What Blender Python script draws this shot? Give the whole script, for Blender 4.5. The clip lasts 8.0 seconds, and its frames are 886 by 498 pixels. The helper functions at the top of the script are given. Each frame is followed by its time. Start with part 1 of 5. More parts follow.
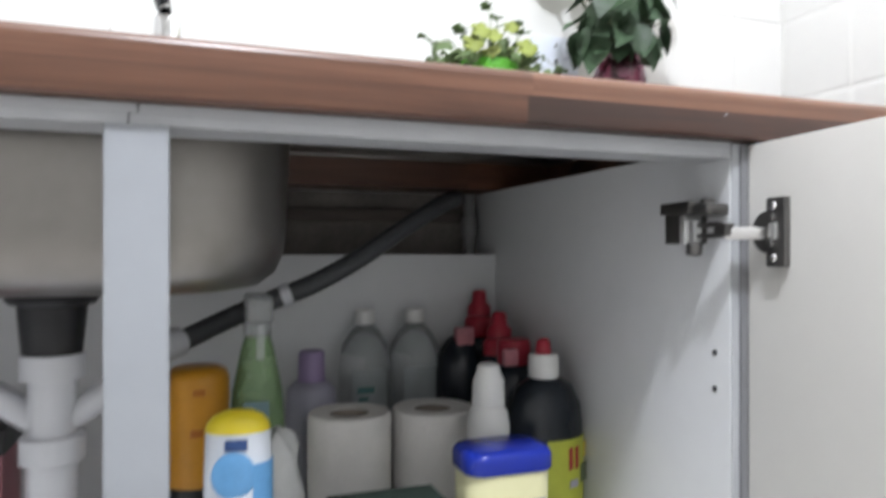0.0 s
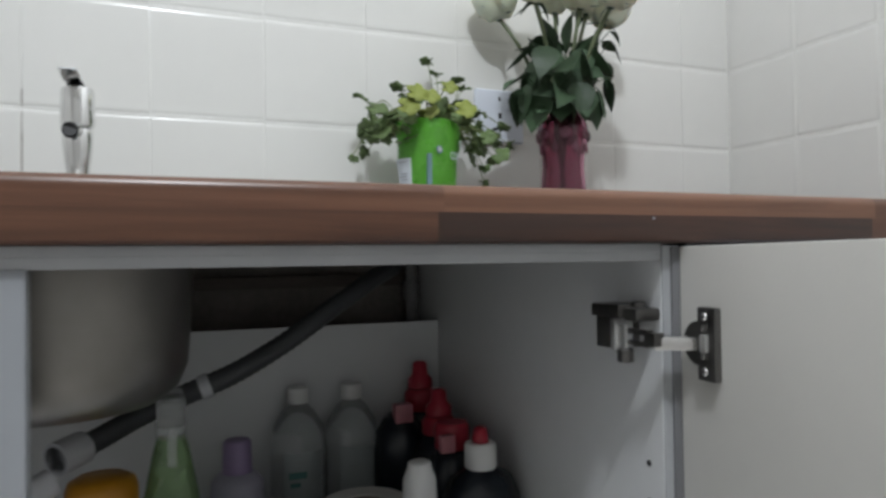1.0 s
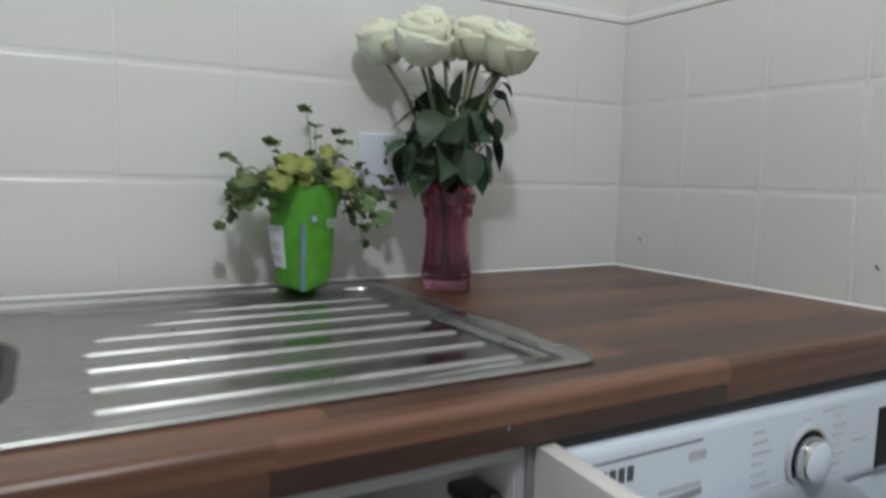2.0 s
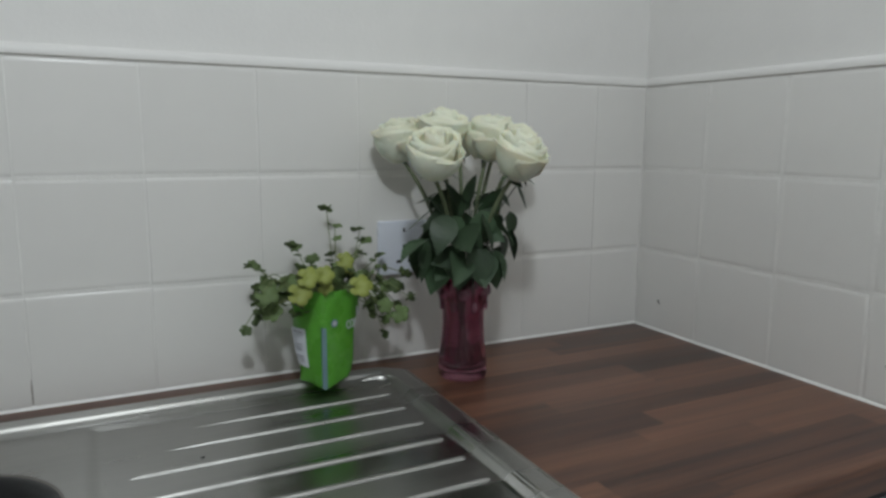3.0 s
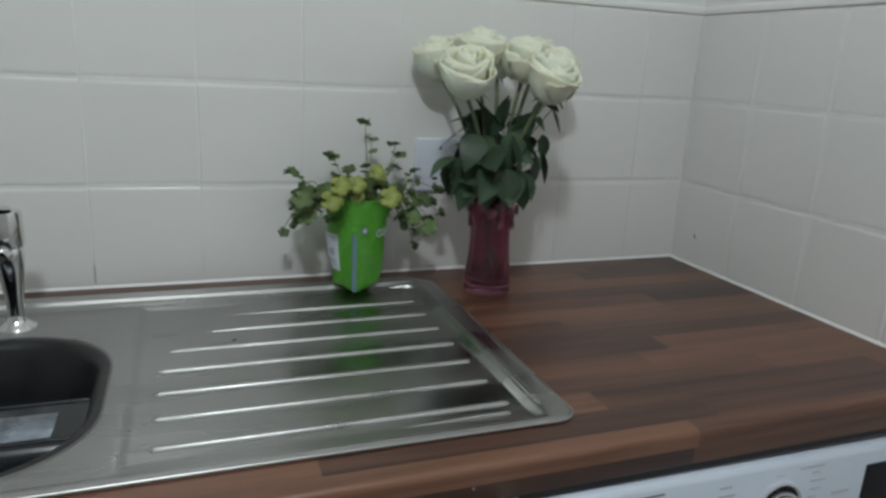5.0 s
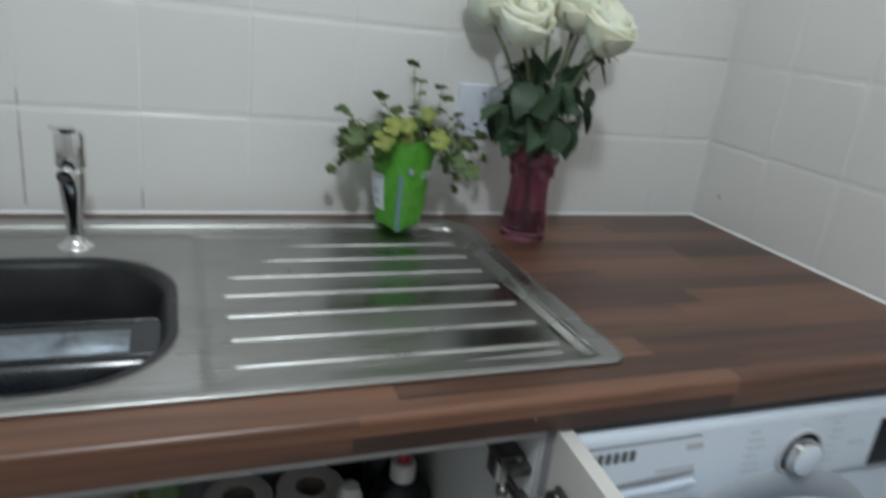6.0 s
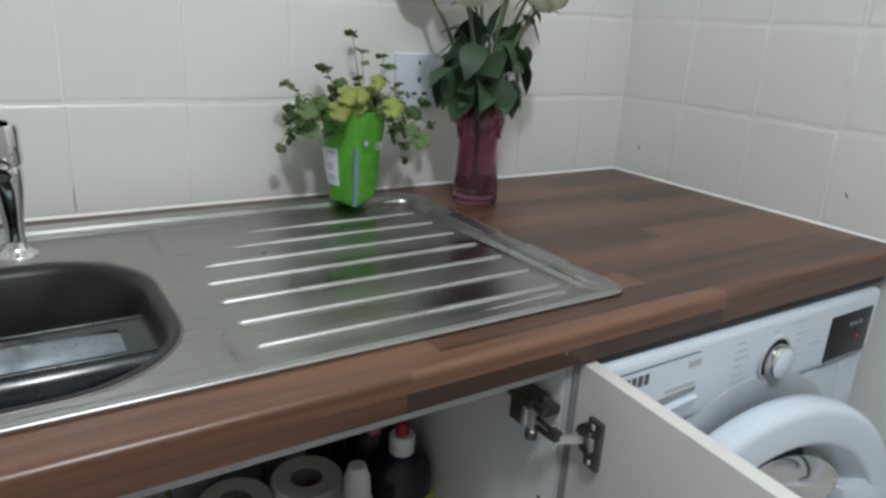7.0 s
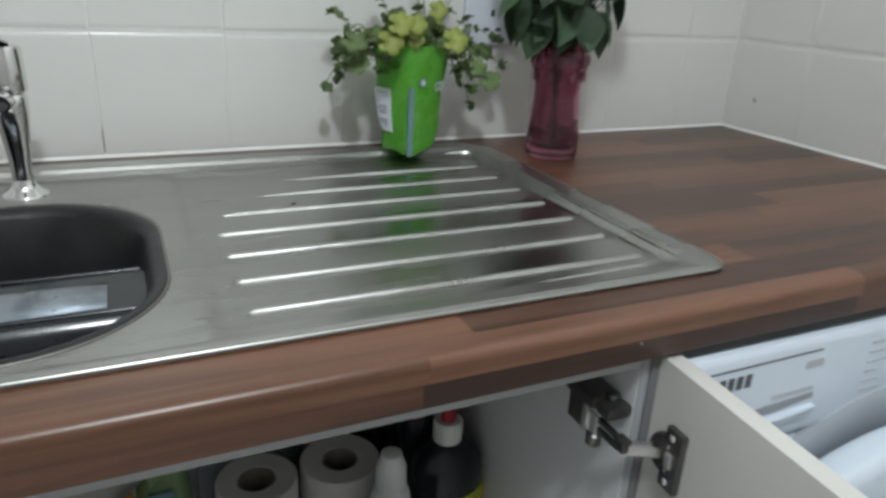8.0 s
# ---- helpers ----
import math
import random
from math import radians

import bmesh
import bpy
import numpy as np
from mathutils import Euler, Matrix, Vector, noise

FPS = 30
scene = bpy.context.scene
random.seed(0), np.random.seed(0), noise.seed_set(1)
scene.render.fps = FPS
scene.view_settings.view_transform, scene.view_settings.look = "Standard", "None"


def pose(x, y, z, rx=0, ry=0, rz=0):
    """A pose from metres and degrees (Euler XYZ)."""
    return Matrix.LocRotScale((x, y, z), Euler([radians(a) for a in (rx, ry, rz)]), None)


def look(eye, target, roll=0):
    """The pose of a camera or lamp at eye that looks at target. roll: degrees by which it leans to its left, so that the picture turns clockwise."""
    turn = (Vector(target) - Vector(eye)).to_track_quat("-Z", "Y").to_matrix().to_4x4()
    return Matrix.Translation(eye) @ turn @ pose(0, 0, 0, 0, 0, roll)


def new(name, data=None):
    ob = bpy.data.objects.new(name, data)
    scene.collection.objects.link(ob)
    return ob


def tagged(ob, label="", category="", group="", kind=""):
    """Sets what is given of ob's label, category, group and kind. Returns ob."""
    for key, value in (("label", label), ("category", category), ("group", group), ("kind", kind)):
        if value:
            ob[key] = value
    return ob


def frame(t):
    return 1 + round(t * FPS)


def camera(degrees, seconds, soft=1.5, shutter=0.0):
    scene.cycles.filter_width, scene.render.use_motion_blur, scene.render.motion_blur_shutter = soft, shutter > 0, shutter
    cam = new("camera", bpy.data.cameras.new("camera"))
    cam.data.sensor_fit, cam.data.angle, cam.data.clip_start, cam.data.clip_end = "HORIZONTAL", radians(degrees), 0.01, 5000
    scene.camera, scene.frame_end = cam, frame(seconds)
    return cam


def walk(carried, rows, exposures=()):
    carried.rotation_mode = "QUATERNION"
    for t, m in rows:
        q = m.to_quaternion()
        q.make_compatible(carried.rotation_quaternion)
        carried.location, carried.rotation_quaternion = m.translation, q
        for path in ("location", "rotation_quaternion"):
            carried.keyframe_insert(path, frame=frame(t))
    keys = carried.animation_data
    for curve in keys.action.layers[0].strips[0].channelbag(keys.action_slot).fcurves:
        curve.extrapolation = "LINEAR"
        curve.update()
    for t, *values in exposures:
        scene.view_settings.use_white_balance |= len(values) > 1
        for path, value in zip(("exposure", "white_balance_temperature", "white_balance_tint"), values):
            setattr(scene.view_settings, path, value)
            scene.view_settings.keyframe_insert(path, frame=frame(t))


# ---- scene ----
cam = camera(65.4, 8.0, soft=2.8, shutter=0.4)
PATH = [
    (0, (-1.068, -1.050, 0.769), (-0.391, 0.832, 0.773), -0.0),
    (0.2, (-1.060, -1.043, 0.778), (-0.324, 0.814, 0.867), -1.2),
    (0.5, (-1.032, -1.047, 0.811), (-0.315, 0.819, 0.889), -0.6),
    (1, (-1.014, -1.030, 0.848), (-0.256, 0.820, 0.883), -0.8),
    (1.2, (-0.994, -1.006, 0.872), (-0.167, 0.815, 0.864), -1.2),
    (1.5, (-0.974, -1.002, 0.933), (-0.033, 0.761, 0.861), -0.8),
    (1.8, (-0.959, -0.998, 1.010), (0.049, 0.722, 0.850), 1.3),
    (2, (-0.954, -1.004, 1.062), (0.036, 0.721, 0.853), 1.3),
    (2.2, (-0.953, -1.010, 1.115), (-0.024, 0.747, 0.891), 0.2),
    (3.5, (-0.907, -1.051, 1.279), (-0.031, 0.710, 0.912), 0.7),
    (4, (-0.887, -1.085, 1.282), (-0.054, 0.688, 0.877), 0.7),
    (4.5, (-0.887, -1.100, 1.257), (-0.153, 0.693, 0.759), 1.3),
    (5.8, (-0.954, -1.082, 1.239), (-0.300, 0.729, 0.698), 4.6),
    (6, (-0.983, -1.090, 1.237), (-0.257, 0.654, 0.580), 6.8),
    (6.2, (-1.006, -1.067, 1.221), (-0.073, 0.546, 0.495), 6.8),
    (6.4, (-1.041, -1.058, 1.209), (0.005, 0.476, 0.466), 4.2),
    (6.5, (-1.057, -1.055, 1.197), (-0.010, 0.493, 0.482), 3.6),
    (7, (-1.104, -1.038, 1.179), (-0.053, 0.543, 0.549), 3.3),
    (7.5, (-1.070, -1.024, 1.158), (-0.084, 0.588, 0.504), 2.8),
    (8, (-0.999, -0.952, 1.127), (-0.200, 0.729, 0.395), 2.9),
]
EXPOSURES = [(0.0, 0.24, 6430, 15), (0.5, -0.62, 6480, 12), (1.0, -0.88, 6480, 12), (1.5, -1.13, 6450, 11), (2.0, -1.33, 6500, 10), (3.5, -1.71, 6480, 10), (4.5, -1.65, 6450, 9), (5.8, -1.46, 6250, 8), (6.5, -1.19, 6420, 9), (8.0, -1.1, 6450, 8)]

walk(cam, [(t, look(eye, target, roll)) for t, eye, target, roll in PATH], EXPOSURES)

# ---- light ----
world = bpy.data.worlds.new("room_air")
scene.world = world
world.use_nodes = True
world.node_tree.nodes["Background"].inputs[0].default_value = (0.6, 0.65, 0.7, 1)
world.node_tree.nodes["Background"].inputs[1].default_value = 0.02
lamp_data = bpy.data.lights.new("ceiling_lamp_light", "POINT")
lamp_data.shadow_soft_size, lamp_data.energy, lamp_data.color = 0.055, 73.0, (0.935, 1.0, 1.05)
lamp = new("ceiling_lamp_light", lamp_data)
lamp.matrix_world = pose(-1.0, -1.27, 2.12)


# ---- materials ----
def srgb(r, g, b):
    return tuple((c / 255 / 12.92 if c / 255 <= 0.04045 else ((c / 255 + 0.055) / 1.055) ** 2.4) for c in (r, g, b))


def node(nt, kind, **props):
    n = nt.nodes.new(kind)
    for k, v in props.items():
        if k in n.inputs:
            n.inputs[k].default_value = v
    return n


def mat(name, colour, rough=0.5, metal=0.0, vary=0.08, scale=8.0, bump=0.0, bump_scale=60.0, spec=0.5, coat=0.0, trans=0.0, ior=1.45, rough_vary=0.1, stretch=(1, 1, 1), per_object=0.0, island=0.0, sub=0.0):
    """A surface with two scales of colour variation, uneven gloss and fine relief."""
    m = bpy.data.materials.new(name)
    m.use_nodes = True
    nt = m.node_tree
    b = nt.nodes["Principled BSDF"]
    b.inputs["Metallic"].default_value = metal
    b.inputs["Specular IOR Level"].default_value = spec
    b.inputs["Coat Weight"].default_value = coat
    b.inputs["Transmission Weight"].default_value = trans
    b.inputs["IOR"].default_value = ior
    b.inputs["Subsurface Weight"].default_value = sub
    tc = nt.nodes.new("ShaderNodeTexCoord")
    mp = nt.nodes.new("ShaderNodeMapping")
    mp.inputs["Scale"].default_value = stretch
    nt.links.new(tc.outputs["Object"], mp.inputs["Vector"])
    n1 = node(nt, "ShaderNodeTexNoise", Scale=scale, Detail=4.0)
    n2 = node(nt, "ShaderNodeTexNoise", Scale=scale * 9, Detail=3.0)
    nt.links.new(mp.outputs[0], n1.inputs["Vector"])
    nt.links.new(mp.outputs[0], n2.inputs["Vector"])
    add = nt.nodes.new("ShaderNodeMath")
    add.operation = "MULTIPLY_ADD"
    add.inputs[1].default_value = 0.4
    nt.links.new(n2.outputs["Fac"], add.inputs[0])
    nt.links.new(n1.outputs["Fac"], add.inputs[2])
    last = add.outputs[0]
    rnd = None
    if per_object:
        rnd = nt.nodes.new("ShaderNodeObjectInfo").outputs["Random"]
    elif island:
        rnd = nt.nodes.new("ShaderNodeNewGeometry").outputs["Random Per Island"]
    if rnd is not None:
        a2 = nt.nodes.new("ShaderNodeMath")
        a2.operation = "MULTIPLY_ADD"
        a2.inputs[1].default_value = (per_object or island)
        nt.links.new(rnd, a2.inputs[0])
        nt.links.new(last, a2.inputs[2])
        last = a2.outputs[0]
    mr = nt.nodes.new("ShaderNodeMapRange")
    span = 0.5 + (per_object or island)
    mr.inputs["From Min"].default_value = 0.45
    mr.inputs["From Max"].default_value = 0.45 + span
    mr.inputs["To Min"].default_value = 1 - vary
    mr.inputs["To Max"].default_value = 1 + vary
    nt.links.new(last, mr.inputs["Value"])
    mul = nt.nodes.new("ShaderNodeVectorMath")
    mul.operation = "SCALE"
    mul.inputs[0].default_value = colour[:3]
    nt.links.new(mr.outputs[0], mul.inputs["Scale"])
    nt.links.new(mul.outputs[0], b.inputs["Base Color"])
    rr = nt.nodes.new("ShaderNodeMapRange")
    rr.inputs["From Min"].default_value, rr.inputs["From Max"].default_value = 0.3, 0.7
    rr.inputs["To Min"].default_value = max(0.02, rough * (1 - rough_vary * 2))
    rr.inputs["To Max"].default_value = min(1, rough * (1 + rough_vary * 2))
    nt.links.new(n1.outputs["Fac"], rr.inputs["Value"])
    nt.links.new(rr.outputs[0], b.inputs["Roughness"])
    if bump:
        n3 = node(nt, "ShaderNodeTexNoise", Scale=bump_scale, Detail=3.0)
        nt.links.new(mp.outputs[0], n3.inputs["Vector"])
        bp = nt.nodes.new("ShaderNodeBump")
        bp.inputs["Strength"].default_value = bump
        bp.inputs["Distance"].default_value = 0.002
        nt.links.new(n3.outputs["Fac"], bp.inputs["Height"])
        nt.links.new(bp.outputs[0], b.inputs["Normal"])
    return m


def worktop_material():
    """Walnut block print: staves along x, each with its own brown, with grain along the stave."""
    m = bpy.data.materials.new("walnut_block_laminate")
    m.use_nodes = True
    nt = m.node_tree
    b = nt.nodes["Principled BSDF"]
    L = nt.links.new

    def math(op, a, c=None, e=None):
        n = nt.nodes.new("ShaderNodeMath")
        n.operation = op
        for i, v in ((0, a), (1, c), (2, e)):
            if v is None:
                continue
            if isinstance(v, (int, float)):
                n.inputs[i].default_value = v
            else:
                L(v, n.inputs[i])
        return n.outputs[0]

    tc = nt.nodes.new("ShaderNodeTexCoord")
    sep = nt.nodes.new("ShaderNodeSeparateXYZ")
    L(tc.outputs["Object"], sep.inputs[0])
    v = math("ADD", sep.outputs["Y"], sep.outputs["Z"])
    row = math("FLOOR", math("DIVIDE", math("SUBTRACT", v, 0.278), 0.041))
    wn = nt.nodes.new("ShaderNodeTexWhiteNoise")
    wn.noise_dimensions = "1D"
    L(row, wn.inputs["W"])
    shifted = math("ADD", sep.outputs["X"], math("MULTIPLY_ADD", wn.outputs["Value"], 3.0, 4.5503))
    cell = math("FLOOR", math("DIVIDE", shifted, 0.42))
    cmb = nt.nodes.new("ShaderNodeCombineXYZ")
    L(cell, cmb.inputs[0])
    L(row, cmb.inputs[1])
    wc = nt.nodes.new("ShaderNodeTexWhiteNoise")
    wc.noise_dimensions = "2D"
    L(cmb.outputs[0], wc.inputs["Vector"])
    # grain
    gm = nt.nodes.new("ShaderNodeMapping")
    gm.inputs["Scale"].default_value = (2.2, 55, 55)
    off = nt.nodes.new("ShaderNodeVectorMath")
    off.operation = "MULTIPLY_ADD"
    off.inputs[1].default_value = (7, 7, 7)
    L(wc.outputs["Color"], off.inputs[0])
    L(tc.outputs["Object"], off.inputs[2])
    L(off.outputs[0], gm.inputs["Vector"])
    gn = node(nt, "ShaderNodeTexNoise", Scale=1.0, Detail=6.0, Roughness=0.65, Distortion=0.6)
    L(gm.outputs[0], gn.inputs["Vector"])
    tone = math("ADD", math("ADD", math("MULTIPLY", wc.outputs["Value"], 0.66), -0.01), math("MULTIPLY", math("SUBTRACT", gn.outputs["Fac"], 0.28), 1.35))
    ramp = nt.nodes.new("ShaderNodeValToRGB")
    els = ramp.color_ramp.elements
    els[0].position, els[0].color = 0.12, (*srgb(46, 34, 29), 1)
    els[1].position, els[1].color = 1.0, (*srgb(119, 83, 64), 1)
    e = els.new(0.42)
    e.color = (*srgb(69, 46, 37), 1)
    e = els.new(0.72)
    e.color = (*srgb(98, 66, 50), 1)
    L(tone, ramp.inputs["Fac"])
    L(ramp.outputs["Color"], b.inputs["Base Color"])
    rg = math("ADD", 0.25, math("MULTIPLY", gn.outputs["Fac"], 0.18))
    L(rg, b.inputs["Roughness"])
    b.inputs["Specular IOR Level"].default_value = 0.53
    bp = nt.nodes.new("ShaderNodeBump")
    bp.inputs["Strength"].default_value, bp.inputs["Distance"].default_value = 0.12, 0.0006
    L(gn.outputs["Fac"], bp.inputs["Height"])
    L(bp.outputs[0], b.inputs["Normal"])
    return m


M_PAINT = mat("white_wall_paint", (0.76, 0.755, 0.735), 0.55, vary=0.03, scale=3, bump=0.15, bump_scale=180)
M_CEIL = mat("ceiling_paint", (0.8, 0.79, 0.76), 0.8, vary=0.03, scale=2)
M_TILE = mat("cream_glazed_tile", (0.74, 0.735, 0.71), 0.2, vary=0.03, scale=4, bump=0.03, bump_scale=18, spec=0.5, per_object=0.25, rough_vary=0.25)
M_GROUT = mat("tile_grout", (0.75, 0.745, 0.72), 0.7, vary=0.08, scale=14, bump=0.3, bump_scale=300)
M_CAULK = mat("white_sealant", (0.82, 0.82, 0.8), 0.35, vary=0.05, scale=30)
M_PLASTER = mat("bare_grey_brown_plaster", (0.21, 0.19, 0.172), 0.9, vary=0.3, scale=12, bump=0.5, bump_scale=70)
M_FLOOR = mat("pale_vinyl_floor", (0.6, 0.58, 0.55), 0.5, vary=0.15, scale=5)
M_WOOD = worktop_material()
M_CARC = mat("white_melamine", (0.74, 0.75, 0.76), 0.38, vary=0.03, scale=5, bump=0.05, bump_scale=300)
# Cabinet white with shade put into the colour: darker for post, less for rails.
M_FRAME = mat("shaded_white_edging", (0.28, 0.293, 0.312), 0.4, vary=0.05, scale=6, bump=0.06, bump_scale=240)
M_RAIL = mat("shaded_white_rail", (0.42, 0.43, 0.445), 0.4, vary=0.06, scale=6, bump=0.06, bump_scale=240)
M_DOOR = mat("cream_melamine_door", (0.66, 0.645, 0.61), 0.4, vary=0.03, scale=4, bump=0.06, bump_scale=260)
# For real black parts and for the painted shade under the worktop.
M_SHADOWGAP = mat("black_part_and_gap_shade", (0.03, 0.03, 0.032), 0.6)
M_STEEL = mat("brushed_stainless_steel", (0.39, 0.39, 0.375), 0.3, metal=1.0, vary=0.08, scale=6, bump=0.05, bump_scale=140, stretch=(0.25, 2.0, 1), rough_vary=0.22)
M_RIB = mat("worn_stainless_rib", (0.44, 0.44, 0.425), 0.42, metal=1.0, vary=0.12, scale=14, bump=0.05, bump_scale=160, rough_vary=0.2)
M_CHROME = mat("polished_chrome", (0.78, 0.78, 0.78), 0.08, metal=1.0, vary=0.03, scale=20)
M_NICKEL = mat("dull_nickel_hinge", (0.72, 0.72, 0.71), 0.36, metal=0.85, vary=0.1, scale=40)


# ---- mesh helpers ----
def link(name, bm, material, parent=None, label="", smooth=True, angle=40):
    me = bpy.data.meshes.new(name)
    bmesh.ops.recalc_face_normals(bm, faces=bm.faces[:])
    bm.to_mesh(me)
    bm.free()
    if smooth:
        me.shade_smooth()
        me.set_sharp_from_angle(angle=radians(angle))
    me.materials.append(material)
    ob = new(name, me)
    if parent is not None:
        ob.parent = parent
    if label:
        ob["label"] = label
    return ob


part = link


def thing(name, label, category, at=(0, 0, 0), group="", rz=0.0, kind=""):
    ob = new(name)
    ob.empty_display_size = 0.05
    ob.matrix_world = pose(*at, 0, 0, rz)
    return tagged(ob, label, category, group, kind)


def box(x0, x1, y0, y1, z0, z1, bevel=0.0, seg=2, bm=None):
    bm2 = bmesh.new()
    bmesh.ops.create_cube(bm2, size=1)
    bmesh.ops.transform(bm2, matrix=Matrix.Translation(((x0 + x1) / 2, (y0 + y1) / 2, (z0 + z1) / 2)) @ Matrix.Diagonal((x1 - x0, y1 - y0, z1 - z0, 1)), verts=bm2.verts)
    if bevel:
        bmesh.ops.bevel(bm2, geom=bm2.edges[:], offset=bevel, segments=seg, affect="EDGES", profile=0.6)
    return merge(bm, bm2)


def merge(bm, bm2):
    if bm is None:
        return bm2
    me = bpy.data.meshes.new("tmp")
    bm2.to_mesh(me)
    bm2.free()
    bm.from_mesh(me)
    bpy.data.meshes.remove(me)
    return bm


def loft(loops, bm=None, cap0=True, cap1=True):
    """Skin closed loops of equal point counts."""
    b = bm or bmesh.new()
    rows = [[b.verts.new(p) for p in lp] for lp in loops]
    n = len(rows[0])
    for a, c in zip(rows, rows[1:]):
        for i in range(n):
            b.faces.new((a[i], a[(i + 1) % n], c[(i + 1) % n], c[i]))
    if cap0:
        b.faces.new(rows[0][::-1])
    if cap1:
        b.faces.new(rows[-1])
    return b


def lathe(profile, n=32, bm=None, at=(0, 0, 0), cap0=True, cap1=True, sx=1.0, sy=1.0, wob=None):
    """Turn (radius, height) pairs round the z axis; wob(angle, i) scales the radius."""
    loops = []
    for i, (r, z) in enumerate(profile):
        loops.append([(at[0] + r * sx * math.cos(a) * (wob(a, i) if wob else 1), at[1] + r * sy * math.sin(a) * (wob(a, i) if wob else 1), at[2] + z) for a in (2 * math.pi * k / n for k in range(n))])
    return loft(loops, bm, cap0, cap1)


def tube(points, radius, n=10, bm=None, radii=None):
    """A round tube along points."""
    pts = [Vector(p) for p in points]
    loops = []
    ref = Vector((0.13, 0.29, 0.95))
    for i, p in enumerate(pts):
        d = (pts[min(i + 1, len(pts) - 1)] - pts[max(i - 1, 0)]).normalized()
        u = d.cross(ref)
        if u.length < 1e-3:
            u = d.cross(Vector((1, 0, 0)))
        u.normalize()
        w = d.cross(u)
        r = radii[i] if radii else radius
        loops.append([p + r * (math.cos(a) * u + math.sin(a) * w) for a in (2 * math.pi * k / n for k in range(n))])
    return loft(loops, bm)


def curve_pts(pts, steps=8):
    """Catmull-Rom points through pts."""
    P = [Vector(p) for p in pts]
    P = [2 * P[0] - P[1]] + P + [2 * P[-1] - P[-2]]
    out = []
    for i in range(1, len(P) - 2):
        for s in range(steps):
            t = s / steps
            a, b, c, d = P[i - 1:i + 3]
            out.append(0.5 * ((2 * b) + (c - a) * t + (2 * a - 5 * b + 4 * c - d) * t * t + (3 * b - a - 3 * c + d) * t ** 3))
    out.append(P[-2])
    return out


def rrect(x0, x1, y0, y1, r, z, n=8):
    """Points of a rounded rectangle, anticlockwise."""
    out = []
    for cx, cy, a0 in ((x1 - r, y1 - r, 0), (x0 + r, y1 - r, 90), (x0 + r, y0 + r, 180), (x1 - r, y0 + r, 270)):
        for k in range(n + 1):
            a = radians(a0 + 90 * k / n)
            out.append((cx + r * math.cos(a), cy + r * math.sin(a), z))
    return out


TOP = 0.90          # worktop height
FRONT = -0.603       # worktop front edge
BACK = -0.015        # face of the plaster behind the tiles
CX0, CX1 = -1.63, -0.6295   # sink unit
DOOR_ANGLE = -4.5

# ---- structure ----
def slab(name, x0, x1, y0, y1, z0, z1, material):
    ob = link(name, box(x0, x1, y0, y1, z0, z1), material, smooth=False)
    return tagged(ob, kind="structure")


wall_north = slab("wall_north", -2.9, 0.1, BACK, 0.1, 0, 2.4, M_PAINT)
wall_east = slab("wall_east", 0.0, 0.1, -3.4, BACK, 0, 2.4, M_PAINT)
M_FAR = mat("pale_wall_paint", (0.68, 0.67, 0.65), 0.7, vary=0.06, scale=3, bump=0.15, bump_scale=150)
slab("wall_west", -3.0, -2.9, -3.4, 0.1, 0, 2.4, M_FAR)
slab("wall_south", -2.9, 0.0, -3.5, -3.4, 0, 2.4, M_FAR)
slab("floor", -3.0, 0.1, -3.5, 0.1, -0.05, 0.0, M_FLOOR)
slab("ceiling", -3.0, 0.1, -3.5, 0.1, 2.4, 2.45, M_CEIL)
slab("bare_wall", -2.9, -0.003, BACK - 0.004, BACK - 0.001, 0.3, 0.858, M_PLASTER)

# worktop with a rounded front edge
prof = [(BACK - 0.0045, 0.86), (FRONT + 0.004, 0.86), (FRONT + 0.001, 0.862), (FRONT, 0.866)]
for k in range(9):
    a = radians(90 * k / 8)
    prof.append((FRONT + 0.008 - 0.008 * math.cos(a), TOP - 0.008 + 0.008 * math.sin(a)))
prof.append((BACK - 0.0045, TOP))


def worktop():
    top = thing("worktop", "walnut block laminate worktop with a rounded front edge", "worktop")
    # cut round the sink bowl and drainer: four strips of one sheet
    bm = bmesh.new()
    for x0, x1, y0, y1 in ((-0.548, -0.003, -0.5448, BACK - 0.0045), (-1.66, -0.548, -0.092, BACK - 0.0045), (-1.66, -1.565, -0.5448, -0.092)):
        box(x0, x1, y0, y1, 0.86, TOP, bm=bm)
    part("surface", bm, M_WOOD, top, angle=30)
    p2 = [(-0.545, 0.86)] + prof[1:-1] + [(-0.545, TOP)]
    part("front_edge", loft([[(x, y, z) for y, z in p2] for x in (-1.66, -0.003)]), M_WOOD, top, "rounded front edge", angle=30)
    return top


worktop()


M_GREYPL0 = mat("grey_edge_gasket", (0.2, 0.2, 0.21), 0.6)

# ---- sink ----
SX0, SX1, SY0, SY1 = -1.58, -0.527, -0.553, -0.085
BX0, BX1, BY0, BY1 = -1.40, -0.979, -0.525, -0.201
BR = 0.112


def lip_end(x):
    """The back upstand dies away towards the drainer's end."""
    s = min(1.0, max(0.0, (SX1 - 0.012 - x) / 0.035))
    return s * s * (3 - 2 * s)


